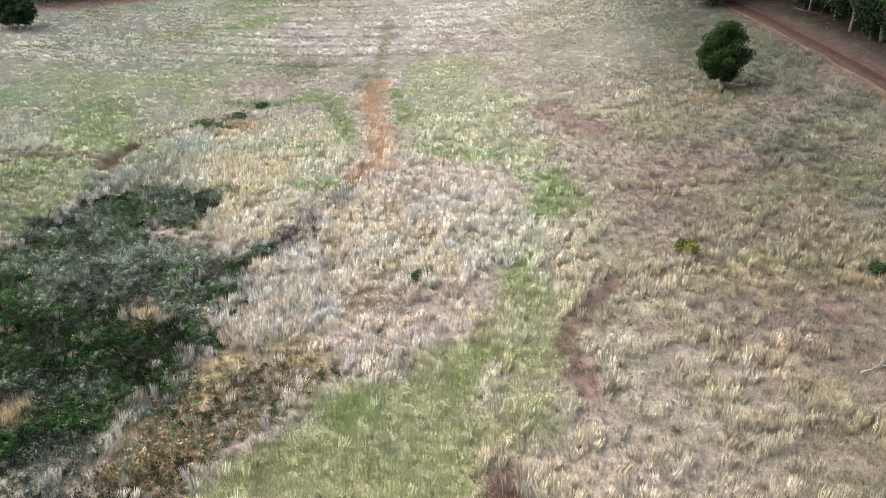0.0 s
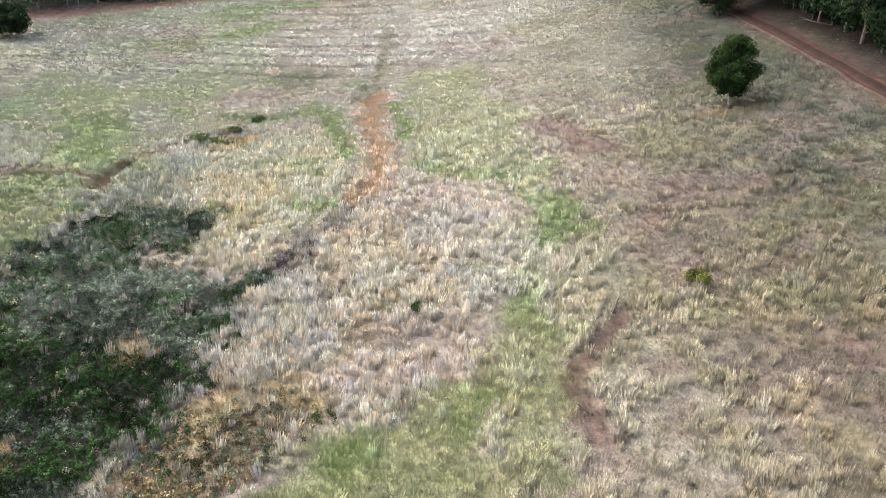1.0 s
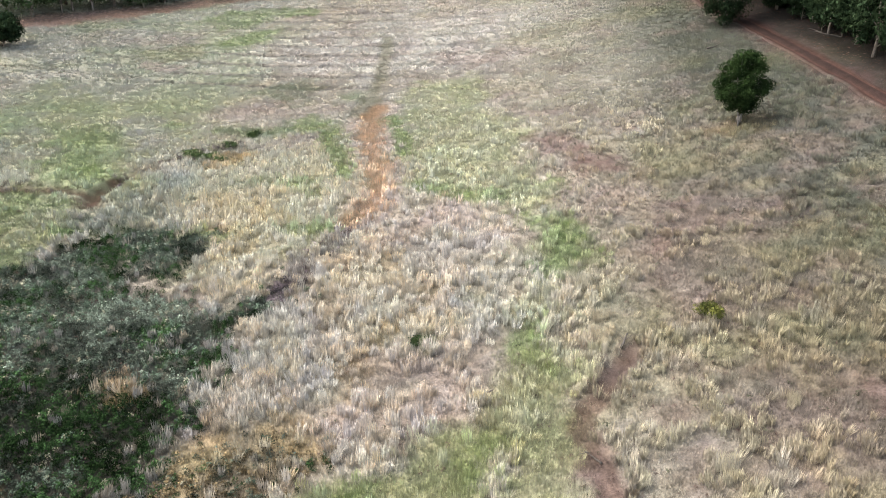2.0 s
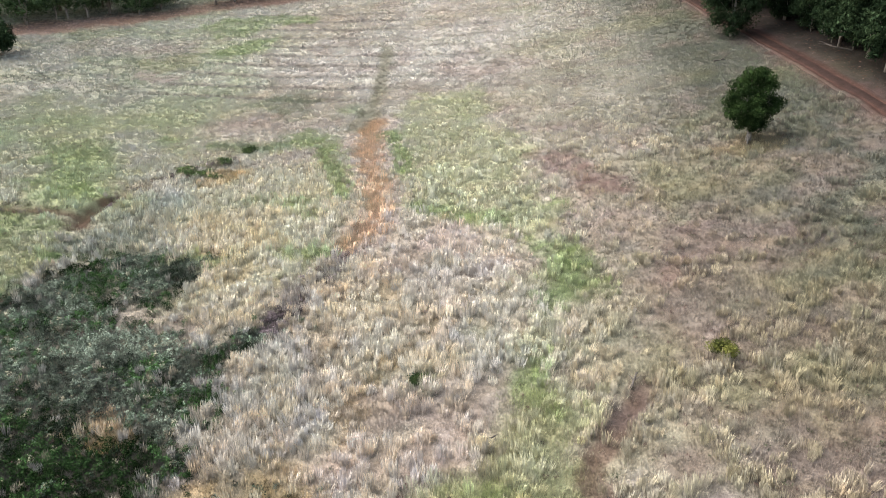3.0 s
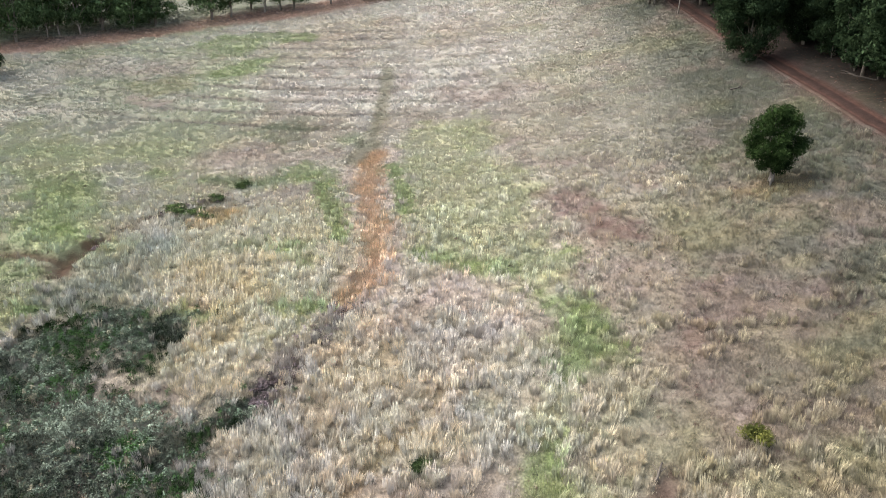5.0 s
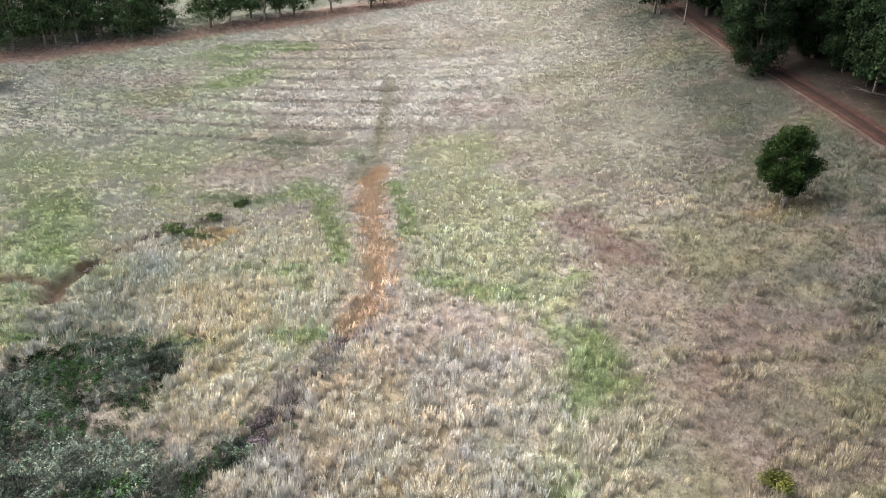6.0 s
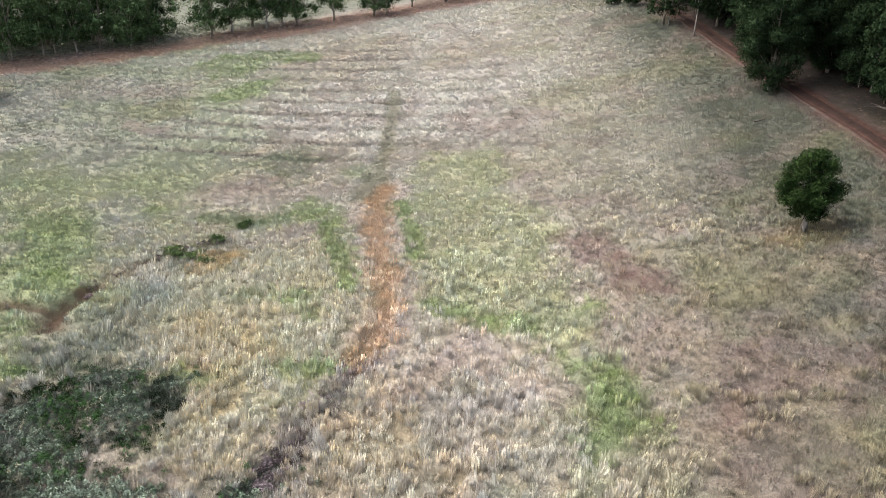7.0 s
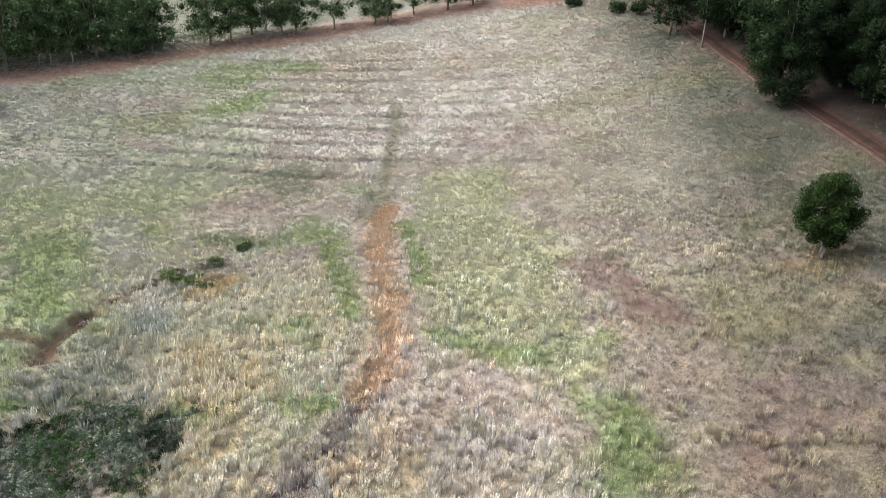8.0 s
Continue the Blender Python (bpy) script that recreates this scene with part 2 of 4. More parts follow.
area("mauve", 0.9, 0.7, [(12.2, 47.2), (14.4, 49.8), (16.1, 48.8), (15.1, 46.6), (12.7, 45.8)])
area("mauve", 0.9, 0.7, [(13.0, 43.8), (15.2, 45.3), (13.9, 40.2), (12.7, 40.9)])
area("maroon", 0.6, 0.9, [(25.6, 49.1), (27.3, 47.1), (26.2, 44.5), (24.0, 45.1)])
area("mauve", 0.7, 0.8, [(19.0, 42.1), (20.3, 42.4), (19.6, 39.7), (18.4, 39.4)])
area("teal", 0.5, 1.0, [(32.5, 60.7), (35.2, 60.1), (32.8, 55.0), (31.5, 56.5)])
area("mauve", 0.8, 1.0, [(24.6, 41.9), (26.8, 42.5), (24.9, 38.5), (23.7, 39.3)])
area("wet", 0.5, 0.6, [(6.0, 39.7), (7.2, 40.0), (7.1, 38.5), (6.0, 38.4)])
area("lush", 0.9, 0.6, [(4.7, 56.8), (6.6, 59.0), (7.1, 57.2), (6.5, 53.4), (5.2, 54.9)])
area("lush", 0.8, 0.5, [(6.0, 54.4), (7.4, 53.7), (6.9, 52.5), (6.1, 52.9)])
area("pale", 0.6, 1.2, [(6.4, 74.3), (11.6, 72.8), (9.6, 64.8), (7.8, 57.1), (7.0, 50.6), (3.7, 48.2), (2.7, 51.3), (4.7, 57.7), (6.7, 65.5)])
area("bare", 0.7, 1.5, [(3.0, 59.0), (4.7, 57.7), (2.7, 51.3), (0.6, 48.7), (-3.2, 46.4), (-5.3, 49.4), (-1.8, 52.0), (0.3, 57.6)])
area("ochre", 0.5, 1.0, [(-2.0, 68.5), (0.3, 66.9), (0.0, 61.5), (-2.0, 58.9), (-2.4, 63.0)])
area("rust", 0.6, 0.5, [(-7.5, 51.5), (-6.2, 55.0), (-5.4, 55.3), (-5.7, 53.7), (-6.9, 51.1)])
area("wet", 0.5, 0.5, [(-2.2, 59.0), (-1.3, 59.0), (-1.3, 56.5), (-2.2, 56.6)])
area("wet", 0.45, 0.8, [(1.6, 66.6), (3.3, 65.7), (2.9, 63.0), (1.5, 63.5)])
area("silver", 0.5, 1.0, [(-11.7, 56.5), (-8.7, 58.0), (-7.7, 52.7), (-10.1, 52.2)])
area("mauve", 0.6, 1.0, [(-11.0, 64.2), (-8.2, 66.0), (-6.8, 61.6), (-9.9, 60.0)])
area("ochre", 0.45, 1.5, [(-12.0, 71.3), (-5.9, 77.1), (-3.3, 67.6), (-6.9, 62.6), (-10.6, 65.2)])
area("mauve", 0.5, 1.5, [(15.7, 71.5), (20.2, 68.6), (18.9, 60.0), (14.5, 60.2)])
area("cream", 0.75, 2.0, [(-24.9, 69.1), (-22.5, 73.7), (-21.1, 77.8), (-24.8, 81.1), (-29.4, 85.2), (-28.8, 94.4), (-22.6, 100.7), (-13.5, 103.4), (-10.0, 91.1), (-9.0, 80.2), (-12.0, 75.6), (-14.4, 68.7)])
area("wet", 0.7, 0.6, [(-38.0, 79.8), (-33.8, 80.6), (-27.8, 80.5), (-27.2, 79.6), (-32.2, 78.9), (-37.0, 77.9)])
area("briar", 0.9, 0.6, [(-38.0, 83.9), (-36.5, 85.2), (-35.6, 82.8), (-36.2, 81.1)])
# partly grey-green growth, partly lens falloff at the far left painted in
area("teal", 0.4, 4.0, [(-79.2, 163.5), (-64.5, 173.6), (-47.2, 164.3), (-38.6, 137.2), (-42.8, 123.3), (-59.1, 122.6)])
area("pale", 0.7, 1.2, [(2.7, 51.3), (7.8, 57.1), (8.2, 47.4), (7.0, 41.4), (5.5, 36.5), (3.1, 33.3), (1.3, 33.4), (3.3, 38.7), (2.4, 42.0), (3.2, 45.0)])
# dark weeds, deepened in tone for the dimmer left side
area("teal", 0.6, 0.9, [(-36.5, 80.5), (-35.1, 83.6), (-29.4, 85.2), (-27.3, 89.5), (-25.3, 84.3), (-25.4, 80.3)])
area("mauve", 0.55, 1.2, [(8.2, 36.1), (11.6, 37.6), (15.6, 35.5), (17.3, 32.2), (16.2, 30.8), (7.8, 32.0)])
area("lush", 0.75, 1.5, [(-41.4, 66.0), (-50.4, 83.4), (-47.0, 89.2), (-39.6, 87.5), (-37.4, 79.6), (-37.4, 71.8)])
area("frosted", 0.75, 1.0, [(-36.5, 69.6), (-36.8, 79.6), (-34.4, 84.5), (-28.4, 81.1), (-34.6, 77.0), (-35.4, 69.7)])
area("rust", 0.4, 1.2, [(29.0, 90.8), (32.5, 88.8), (36.0, 91.0), (35.0, 94.0), (30.0, 94.0)])


def inside(x, y, outline):
    """Signed distance from a closed outline, positive within."""
    hit = np.zeros(np.shape(x), dtype=bool)
    for (ax, ay), (bx, by) in zip(outline, outline[1:] + outline[:1]):
        if ay != by:
            hit ^= ((ay > y) != (by > y)) & (x < (bx - ax) * (y - ay) / (by - ay) + ax)
    d = line_distance(x, y, outline + outline[:1])
    return np.where(hit, d, -d)


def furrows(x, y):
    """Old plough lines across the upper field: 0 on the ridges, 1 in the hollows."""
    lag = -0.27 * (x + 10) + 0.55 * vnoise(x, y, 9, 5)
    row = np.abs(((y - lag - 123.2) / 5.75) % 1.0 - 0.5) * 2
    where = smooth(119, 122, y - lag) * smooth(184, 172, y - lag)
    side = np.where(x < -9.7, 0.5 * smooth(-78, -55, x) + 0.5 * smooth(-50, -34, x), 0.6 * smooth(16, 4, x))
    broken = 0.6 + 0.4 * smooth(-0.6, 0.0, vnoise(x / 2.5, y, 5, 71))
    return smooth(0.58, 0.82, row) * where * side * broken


def base_height(x, y):
    u = np.clip(x / 50, -2.2, 1.7)
    v = np.clip((y - 90) / 60, -1.6, 3.0)
    z = 2.781 + 4.955 * u + 6.333 * v + 3.526 * u * u + 0.918 * u * v + 1.174 * v * v - 0.821 * u * u * v - 0.174 * v ** 3
    return z + 3 * (np.maximum(x / 50 - 1.7, 0) - np.maximum(-2.2 - x / 50, 0) * 0.5)


def height(x, y):
    x, y = np.asarray(x, float), np.asarray(y, float)
    z = base_height(x, y) + 0.10 * fbm(x, y, 5.0, 3) + 0.05 * vnoise(x, y, 1.2, 9)
    z = z - 0.32 * smooth(1.7, 0.3, line_distance(x, y, GULLY)) - 0.22 * smooth(1.8, 0.2, line_distance(x, y, CREEK))
    z = z - 0.8 * smooth(1.5, 0.4, line_distance(x, y, DITCH)) - 0.3 * smooth(1.0, 0.2, line_distance(x, y, DITCH_WEST))
    z = z - 0.12 * smooth(0.9, 0.2, line_distance(x, y, WASH) + 0.3 * vnoise(x, y, 0.9, 239)) - 0.22 * furrows(x, y)
    return z - 0.12 * smooth(2.2, 0.8, line_distance(x, y, ROAD))


def ground_z(x, y):
    return float(height(np.array([x]), np.array([y]))[0])


def area_shares(x, y):
    """How far each place lies in the patches of each kind, with ragged, mingled edges."""
    out = {kind: np.zeros(len(x)) for kind, _, _, _ in AREAS}
    wander = 1.5 * fbm(x, y, 2.6, 11) + 0.8 * vnoise(x, y, 0.9, 13)
    speck = 0.82 + 0.28 * vnoise(x, y, 0.7, 15)
    for kind, strength, soft, outline in AREAS:
        xs, ys, far = [p[0] for p in outline], [p[1] for p in outline], 2.5 * soft + 0.5
        near = np.flatnonzero((x > min(xs) - far) & (x < max(xs) + far) & (y > min(ys) - far) & (y < max(ys) + far))
        if len(near):
            d = inside(x[near], y[near], outline) + soft * wander[near]
            out[kind][near] = np.maximum(out[kind][near], strength * np.minimum(1, smooth(-0.9 * soft, 0.9 * soft, d) * speck[near]))
    return out


STRAW, STRAW_WARM, STRAW_PALE = rgb(182, 174, 157), rgb(188, 175, 156), rgb(196, 191, 180)
DRY_RIGHT, DRY_RIGHT_FAR, DIMMED_OLIVE = rgb(123, 112, 101), rgb(164, 159, 144), rgb(86, 90, 79)
# the litter tone is lowered to hold the wood's deep shade
TONES = {"dark": rgb(30, 36, 30), "sage": rgb(96, 102, 92), "rust": rgb(176, 150, 106), "lush": rgb(114, 136, 78), "pale": rgb(168, 171, 131),
         "mauve": rgb(139, 125, 115), "soil": rgb(98, 76, 70), "bare": rgb(160, 147, 139), "gully": rgb(203, 165, 130), "yellow": rgb(180, 170, 136),
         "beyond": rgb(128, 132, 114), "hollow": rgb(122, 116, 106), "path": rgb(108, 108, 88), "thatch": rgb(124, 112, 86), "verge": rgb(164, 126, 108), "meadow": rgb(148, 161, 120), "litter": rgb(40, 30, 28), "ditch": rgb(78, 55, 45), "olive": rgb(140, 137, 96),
         "teal": rgb(112, 116, 106), "wet": rgb(92, 110, 78), "cream": rgb(184, 180, 146), "silver": rgb(170, 164, 156), "frosted": rgb(130, 133, 117), "maroon": rgb(102, 76, 74), "ochre": rgb(186, 165, 126), "purple": rgb(84, 73, 76), "briar": rgb(72, 84, 60)}
# ground darker than its growth: shade between the tufts put into the colour
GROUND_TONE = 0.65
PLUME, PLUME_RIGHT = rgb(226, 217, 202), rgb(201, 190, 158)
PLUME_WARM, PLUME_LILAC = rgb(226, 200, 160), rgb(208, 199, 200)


def zones(x, y):
    z = area_shares(x, y)
    wob = 0.5 * vnoise(x, y, 1.5, 91)
    ragged = 1.1 * fbm(x, y, 2.4, 141) + 0.5 * vnoise(x, y, 0.8, 143)
    bog = smooth(-1.5, 1.3, inside(x, y, BOG_OUTLINE) + 2.5 * ragged)
    bog = bog * (1 - 0.45 * smooth(0.12, 0.4, fbm(x, y, 4.0, 145)) * (0.45 + 0.55 * smooth(64, 70, y))) * (1 - 0.9 * z["rust"])
    z["bog"] = bog
    greyer = smooth(-0.15, 0.35, fbm(x, y, 5.0, 147) + 0.35 * smooth(54, 62, y) - 0.25 * smooth(56, 50, y)) * (1 - 0.8 * z["darkbog"])
    z["sage"] = np.maximum(z["sage"], bog * greyer)
    z["dark"] = np.maximum(0.9 * z["darkbog"], bog * (1 - 0.75 * greyer) * (1 - 0.3 * smooth(56, 64, y)))
    z["thatch"] = z["thatch"] * (1 - z["sward"]) * (1 - bog)
    z["rust"] = np.maximum(z["rust"], 0.6 * smooth(0.8, 0.25, line_distance(x, y, COW_TRACK) + 0.4 * ragged))
    z["pale"] = np.maximum(z["pale"], z["sward"])
    z["gully"] = 0.85 * smooth(2.1, 0.5, line_distance(x, y, GULLY) + 1.3 * wob)
    flank = line_distance(x, y, GULLY) + 0.8 * wob
    z["bare"] = np.maximum(z["bare"], 0.75 * smooth(1.2, 1.9, flank) * smooth(3.4, 2.4, flank))
    z["lush"] = np.maximum(z["lush"], 0.8 * smooth(1.3, 0.5, np.minimum(line_distance(x, y, GREEN_EAST), line_distance(x, y, GREEN_WEST)) + wob))
    z["path"] = 0.8 * smooth(1.6, 0.6, line_distance(x, y, PATHWAY) + 0.6 * wob)
    z["path"] = np.maximum(z["path"], 0.85 * smooth(2.4, 1.0, line_distance(x, y, PATHWAY[3:]) + 1.5 * wob))
    z["dark"] = np.maximum(z["dark"], 0.65 * smooth(1.8, 0.4, line_distance(x, y, CREEK[3:]) + 1.8 * wob))
    z["mauve"] = np.maximum(z["mauve"], 0.35 * smooth(1.8, 0.4, line_distance(x, y, CREEK[:4]) + 1.6 * wob))
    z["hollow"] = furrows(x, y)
    z["soil"] = np.maximum(0.95 * z["maroon"] * smooth(46, 40, y), 0.9 * smooth(1.35, 0.45, line_distance(x, y, WASH) + wob * 1.3 + 0.35 * ragged))
    z["thatch"] = np.maximum(z["thatch"], 0.6 * smooth(1.1, 0.3, line_distance(x, y, BANK) + wob))
    z["ditch"] = np.maximum(smooth(1.8, 0.7, line_distance(x, y, DITCH) + wob + 0.4 * ragged), 0.9 * smooth(1.1, 0.4, line_distance(x, y, DITCH_WEST) + 0.6 * wob))
    band = line_distance(x, y, RED_VERGE) + 2.0 * wob + 1.2 * vnoise(x, y, 5, 93)
    z["verge"] = 0.85 * smooth(8.0, 2.5, band) * smooth(-120, -100, x)
    line_y = np.interp(x, [p[0] for p in TREE_LINE], [p[1] for p in TREE_LINE])
    left = smooth(-24, -38, x + 5 * vnoise(x, y, 9, 97)) * smooth(80, 92, y) * (1 - 0.35 * smooth(115, 125, y))
    z["meadow"] = left * (0.3 + 0.65 * smooth(-0.3, 0.4, fbm(x, y, 10, 99)))
    z["beyond"] = 0.9 * smooth(2, 7, y - line_y)
    road = line_distance(x, y, ROAD)
    rx = np.interp(y, [p[1] for p in ROAD[::-1]], [p[0] for p in ROAD[::-1]])
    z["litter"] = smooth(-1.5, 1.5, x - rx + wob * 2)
    z["soil"] = np.maximum(z["soil"] * (1 - 0.6 * z["litter"]), 0.9 * smooth(2.6, 1.2, road + wob * 1.5))
    z["soil"] = np.maximum(z["soil"], 0.45 * smooth(4.2, 2.2, road + 2 * wob))
    return z


def colour_of(x, y, z):
    """Growth colour at each place, linear, with shade painted in along the right side."""
    one = np.ones((len(x), 1))
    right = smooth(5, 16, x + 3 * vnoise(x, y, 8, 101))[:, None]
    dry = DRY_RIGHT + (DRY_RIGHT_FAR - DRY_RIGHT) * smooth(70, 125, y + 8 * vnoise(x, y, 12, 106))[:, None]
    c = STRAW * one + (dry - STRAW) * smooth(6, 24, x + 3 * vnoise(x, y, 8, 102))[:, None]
    c = c + (STRAW_WARM - c) * (smooth(-0.3, 0.7, fbm(x, y, 7, 103)) * (1 - right[:, 0]))[:, None]
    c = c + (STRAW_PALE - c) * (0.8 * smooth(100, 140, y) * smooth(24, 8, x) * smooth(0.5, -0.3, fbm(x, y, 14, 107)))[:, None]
    # right side dimmed in the colour: lens falloff and wood's shade over olive growth
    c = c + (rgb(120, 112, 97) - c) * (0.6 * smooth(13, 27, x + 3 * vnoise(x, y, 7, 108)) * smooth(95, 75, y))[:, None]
    c = c + (DIMMED_OLIVE - c) * (0.85 * smooth(20, 36, x + 4 * vnoise(x, y, 7, 104)) * smooth(42, 72, y))[:, None]
    c = c + (STRAW_PALE * 1.05 - c) * (0.8 * smooth(-16, -12.5, x) * smooth(-9.9, -10.6, x) * smooth(114, 120, y) * smooth(156, 148, y))[:, None]
    c = c + (TONES["yellow"] - c) * (0.35 * smooth(-0.05, 0.45, fbm(x, y, 3.0, 109)) * smooth(110, 60, y))[:, None] * right
    c = c + (TONES["olive"] - c) * (0.35 * smooth(-0.1, 0.55, fbm(x, y, 11, 113)) * (0.45 + 0.55 * right[:, 0]))[:, None]
    c = c + (TONES["mauve"] - c) * (0.5 * smooth(0.0, 0.45, fbm(x, y, 4.2, 117)))[:, None]
    near = smooth(58, 52, y) * z["pale"]
    plain = c.copy()
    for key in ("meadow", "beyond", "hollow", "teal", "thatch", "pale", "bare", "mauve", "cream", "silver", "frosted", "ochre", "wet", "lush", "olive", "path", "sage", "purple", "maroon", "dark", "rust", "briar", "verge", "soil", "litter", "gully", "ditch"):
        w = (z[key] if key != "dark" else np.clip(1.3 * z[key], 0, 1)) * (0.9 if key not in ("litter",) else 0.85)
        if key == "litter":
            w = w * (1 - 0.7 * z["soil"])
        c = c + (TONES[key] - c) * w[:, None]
        if key == "pale":
            c = c + (rgb(158, 160, 112) - c) * (0.7 * near)[:, None]
    # clumps of one stand differ in age and dryness: warm, lilac, greenish, light and dark
    for scale, seed, hue in ((1.5, 301, (0.05, 0.0, -0.09)), (2.2, 311, (0.02, -0.02, 0.02)), (3.1, 321, (-0.03, 0.02, -0.03)), (1.0, 331, (0.22, 0.22, 0.22)), (2.6, 341, (0.13, 0.13, 0.13))):
        c = c * (1 + fbm(x, y, scale, seed, 2)[:, None] * (1 - 0.45 * smooth(85, 115, y))[:, None] * np.array(hue))
    return c, plain


# ---- materials ----
def material(name):
    m = bpy.data.materials.new(name)
    m.use_nodes = True
    nt = m.node_tree
    nt.nodes.clear()
    out = nt.nodes.new("ShaderNodeOutputMaterial")
    return m, nt.nodes, nt.links, out


def ramped(nodes, links, source, stops):
    r = nodes.new("ShaderNodeValToRGB")
    while len(r.color_ramp.elements) < len(stops):
        r.color_ramp.elements.new(0.5)
    for el, (p, col) in zip(r.color_ramp.elements, stops):
        el.position, el.color = p, (*col, 1)
    links.new(source, r.inputs[0])
    return r.outputs[0]


def mixed(nodes, links, kind, fac, a, b):
    n = nodes.new("ShaderNodeMix")
    n.data_type, n.blend_type = "RGBA", kind
    for sock, v in ((n.inputs[0], fac), (n.inputs[6], a), (n.inputs[7], b)):
        if isinstance(v, (int, float)):
            sock.default_value = v
        elif isinstance(v, tuple):
            sock.default_value = v
        else:
            links.new(v, sock)
    return n.outputs[2]


def noise_node(nodes, links, scale, detail=4.0, rough=0.6):
    g = nodes.new("ShaderNodeNewGeometry")
    n = nodes.new("ShaderNodeTexNoise")
    n.inputs["Scale"].default_value, n.inputs["Detail"].default_value, n.inputs["Roughness"].default_value = scale, detail, rough
    links.new(g.outputs["Position"], n.inputs["Vector"])
    return n.outputs["Fac"]


def ground_material():
    m, n, l, out = material("grassland_soil")
    att = n.new("ShaderNodeAttribute")
    att.attribute_name = "growth"
    col = mixed(n, l, "MULTIPLY", 1.0, att.outputs["Color"], ramped(n, l, noise_node(n, l, 1.1, 6), [(0.3, (0.62, 0.60, 0.58)), (0.7, (1.1, 1.1, 1.1))]))
    col = mixed(n, l, "MULTIPLY", 1.0, col, ramped(n, l, noise_node(n, l, 7.0, 8, 0.75), [(0.34, (0.5, 0.48, 0.46)), (0.64, (1.2, 1.2, 1.2))]))
    b = n.new("ShaderNodeBsdfPrincipled")
    b.inputs["Roughness"].default_value = 0.95
    b.inputs["Specular IOR Level"].default_value = 0.1
    l.new(col, b.inputs["Base Color"])
    bump = n.new("ShaderNodeBump")
    bump.inputs["Strength"].default_value, bump.inputs["Distance"].default_value = 0.6, 0.12
    l.new(noise_node(n, l, 6.0, 6, 0.7), bump.inputs["Height"])
    l.new(bump.outputs[0], b.inputs["Normal"])
    l.new(b.outputs[0], out.inputs["Surface"])
    return m


def blade_material(name, attribute=None, colour=(0.1, 0.1, 0.1), low=0.65, high=1.25, lift=0.6, through_light=0.3):
    """Thin growth: matt, a little light passes through, and each blade has its own tone."""
    m, n, l, out = material(name)
    g = n.new("ShaderNodeNewGeometry")
    if attribute:
        stops = [(0.0, (low, low, low * 0.97)), (1.0, (high, high, high))]
    else:
        stops = [(0.0, (low, low, low)), (0.7, (0.85, 0.85, 0.85)), (1.0, (high, high, high * 1.1))]
    tone = ramped(n, l, g.outputs["Random Per Island"], stops)
    if attribute:
        att = n.new("ShaderNodeAttribute")
        att.attribute_name = attribute
        col = mixed(n, l, "MULTIPLY", 1.0, att.outputs["Color"], tone)
    else:
        col = mixed(n, l, "MULTIPLY", 1.0, (*colour, 1), tone)
        # patchy tone paints sky-lit and shaded clumps into the leaf colour
        col = mixed(n, l, "MULTIPLY", 1.0, col, ramped(n, l, noise_node(n, l, 0.6, 3), [(0.36, (0.42, 0.48, 0.44)), (0.64, (1.7, 1.65, 1.35))]))
    up = n.new("ShaderNodeVectorMath")
    up.operation = "MULTIPLY_ADD"
    up.inputs[1].default_value = (1 - lift, 1 - lift, 1 - lift)
    up.inputs[2].default_value = (0, 0, lift)
    l.new(g.outputs["Normal"], up.inputs[0])
    nn = n.new("ShaderNodeVectorMath")
    nn.operation = "NORMALIZE"
    l.new(up.outputs[0], nn.inputs[0])
    d = n.new("ShaderNodeBsdfDiffuse")
    t = n.new("ShaderNodeBsdfTranslucent")
    for s in (d, t):
        l.new(col, s.inputs["Color"])
        l.new(nn.outputs[0], s.inputs["Normal"])
    mx = n.new("ShaderNodeMixShader")
    mx.inputs[0].default_value = through_light
    l.new(d.outputs[0], mx.inputs[1])
    l.new(t.outputs[0], mx.inputs[2])
    l.new(mx.outputs[0], out.inputs["Surface"])
    return m


def rough_material(name, dark, light, scale, stretch=(1, 1, 1), bump_distance=0.03):
    m, n, l, out = material(name)
    tc = n.new("ShaderNodeTexCoord")
    mp = n.new("ShaderNodeMapping")
    mp.inputs["Scale"].default_value = stretch
    l.new(tc.outputs["Object"], mp.inputs["Vector"])
    t = n.new("ShaderNodeTexNoise")
    t.inputs["Scale"].default_value, t.inputs["Detail"].default_value = scale, 6
    l.new(mp.outputs[0], t.inputs["Vector"])
    col = ramped(n, l, t.outputs["Fac"], [(0.3, dark), (0.7, light)])
    col = mixed(n, l, "MULTIPLY", 1.0, col, ramped(n, l, noise_node(n, l, 0.7, 3), [(0.3, (0.75, 0.75, 0.75)), (0.7, (1.15, 1.15, 1.15))]))
    b = n.new("ShaderNodeBsdfPrincipled")
    b.inputs["Roughness"].default_value = 0.9
    b.inputs["Specular IOR Level"].default_value = 0.15
    l.new(col, b.inputs["Base Color"])
    bump = n.new("ShaderNodeBump")
    bump.inputs["Strength"].default_value, bump.inputs["Distance"].default_value = 0.7, bump_distance
    l.new(t.outputs["Fac"], bump.inputs["Height"])
    l.new(bump.outputs[0], b.inputs["Normal"])
    l.new(b.outputs[0], out.inputs["Surface"])
    return m


M_GROUND = ground_material()
M_GRASS = blade_material("dry_grass_blades", "growth", low=0.8, high=1.18, lift=0.8, through_light=0.06)
M_LEAF_LONE = blade_material("lone_tree_leaves", None, tuple(rgb(40, 54, 31)), 0.6, 1.5, 0.4, 0.2)
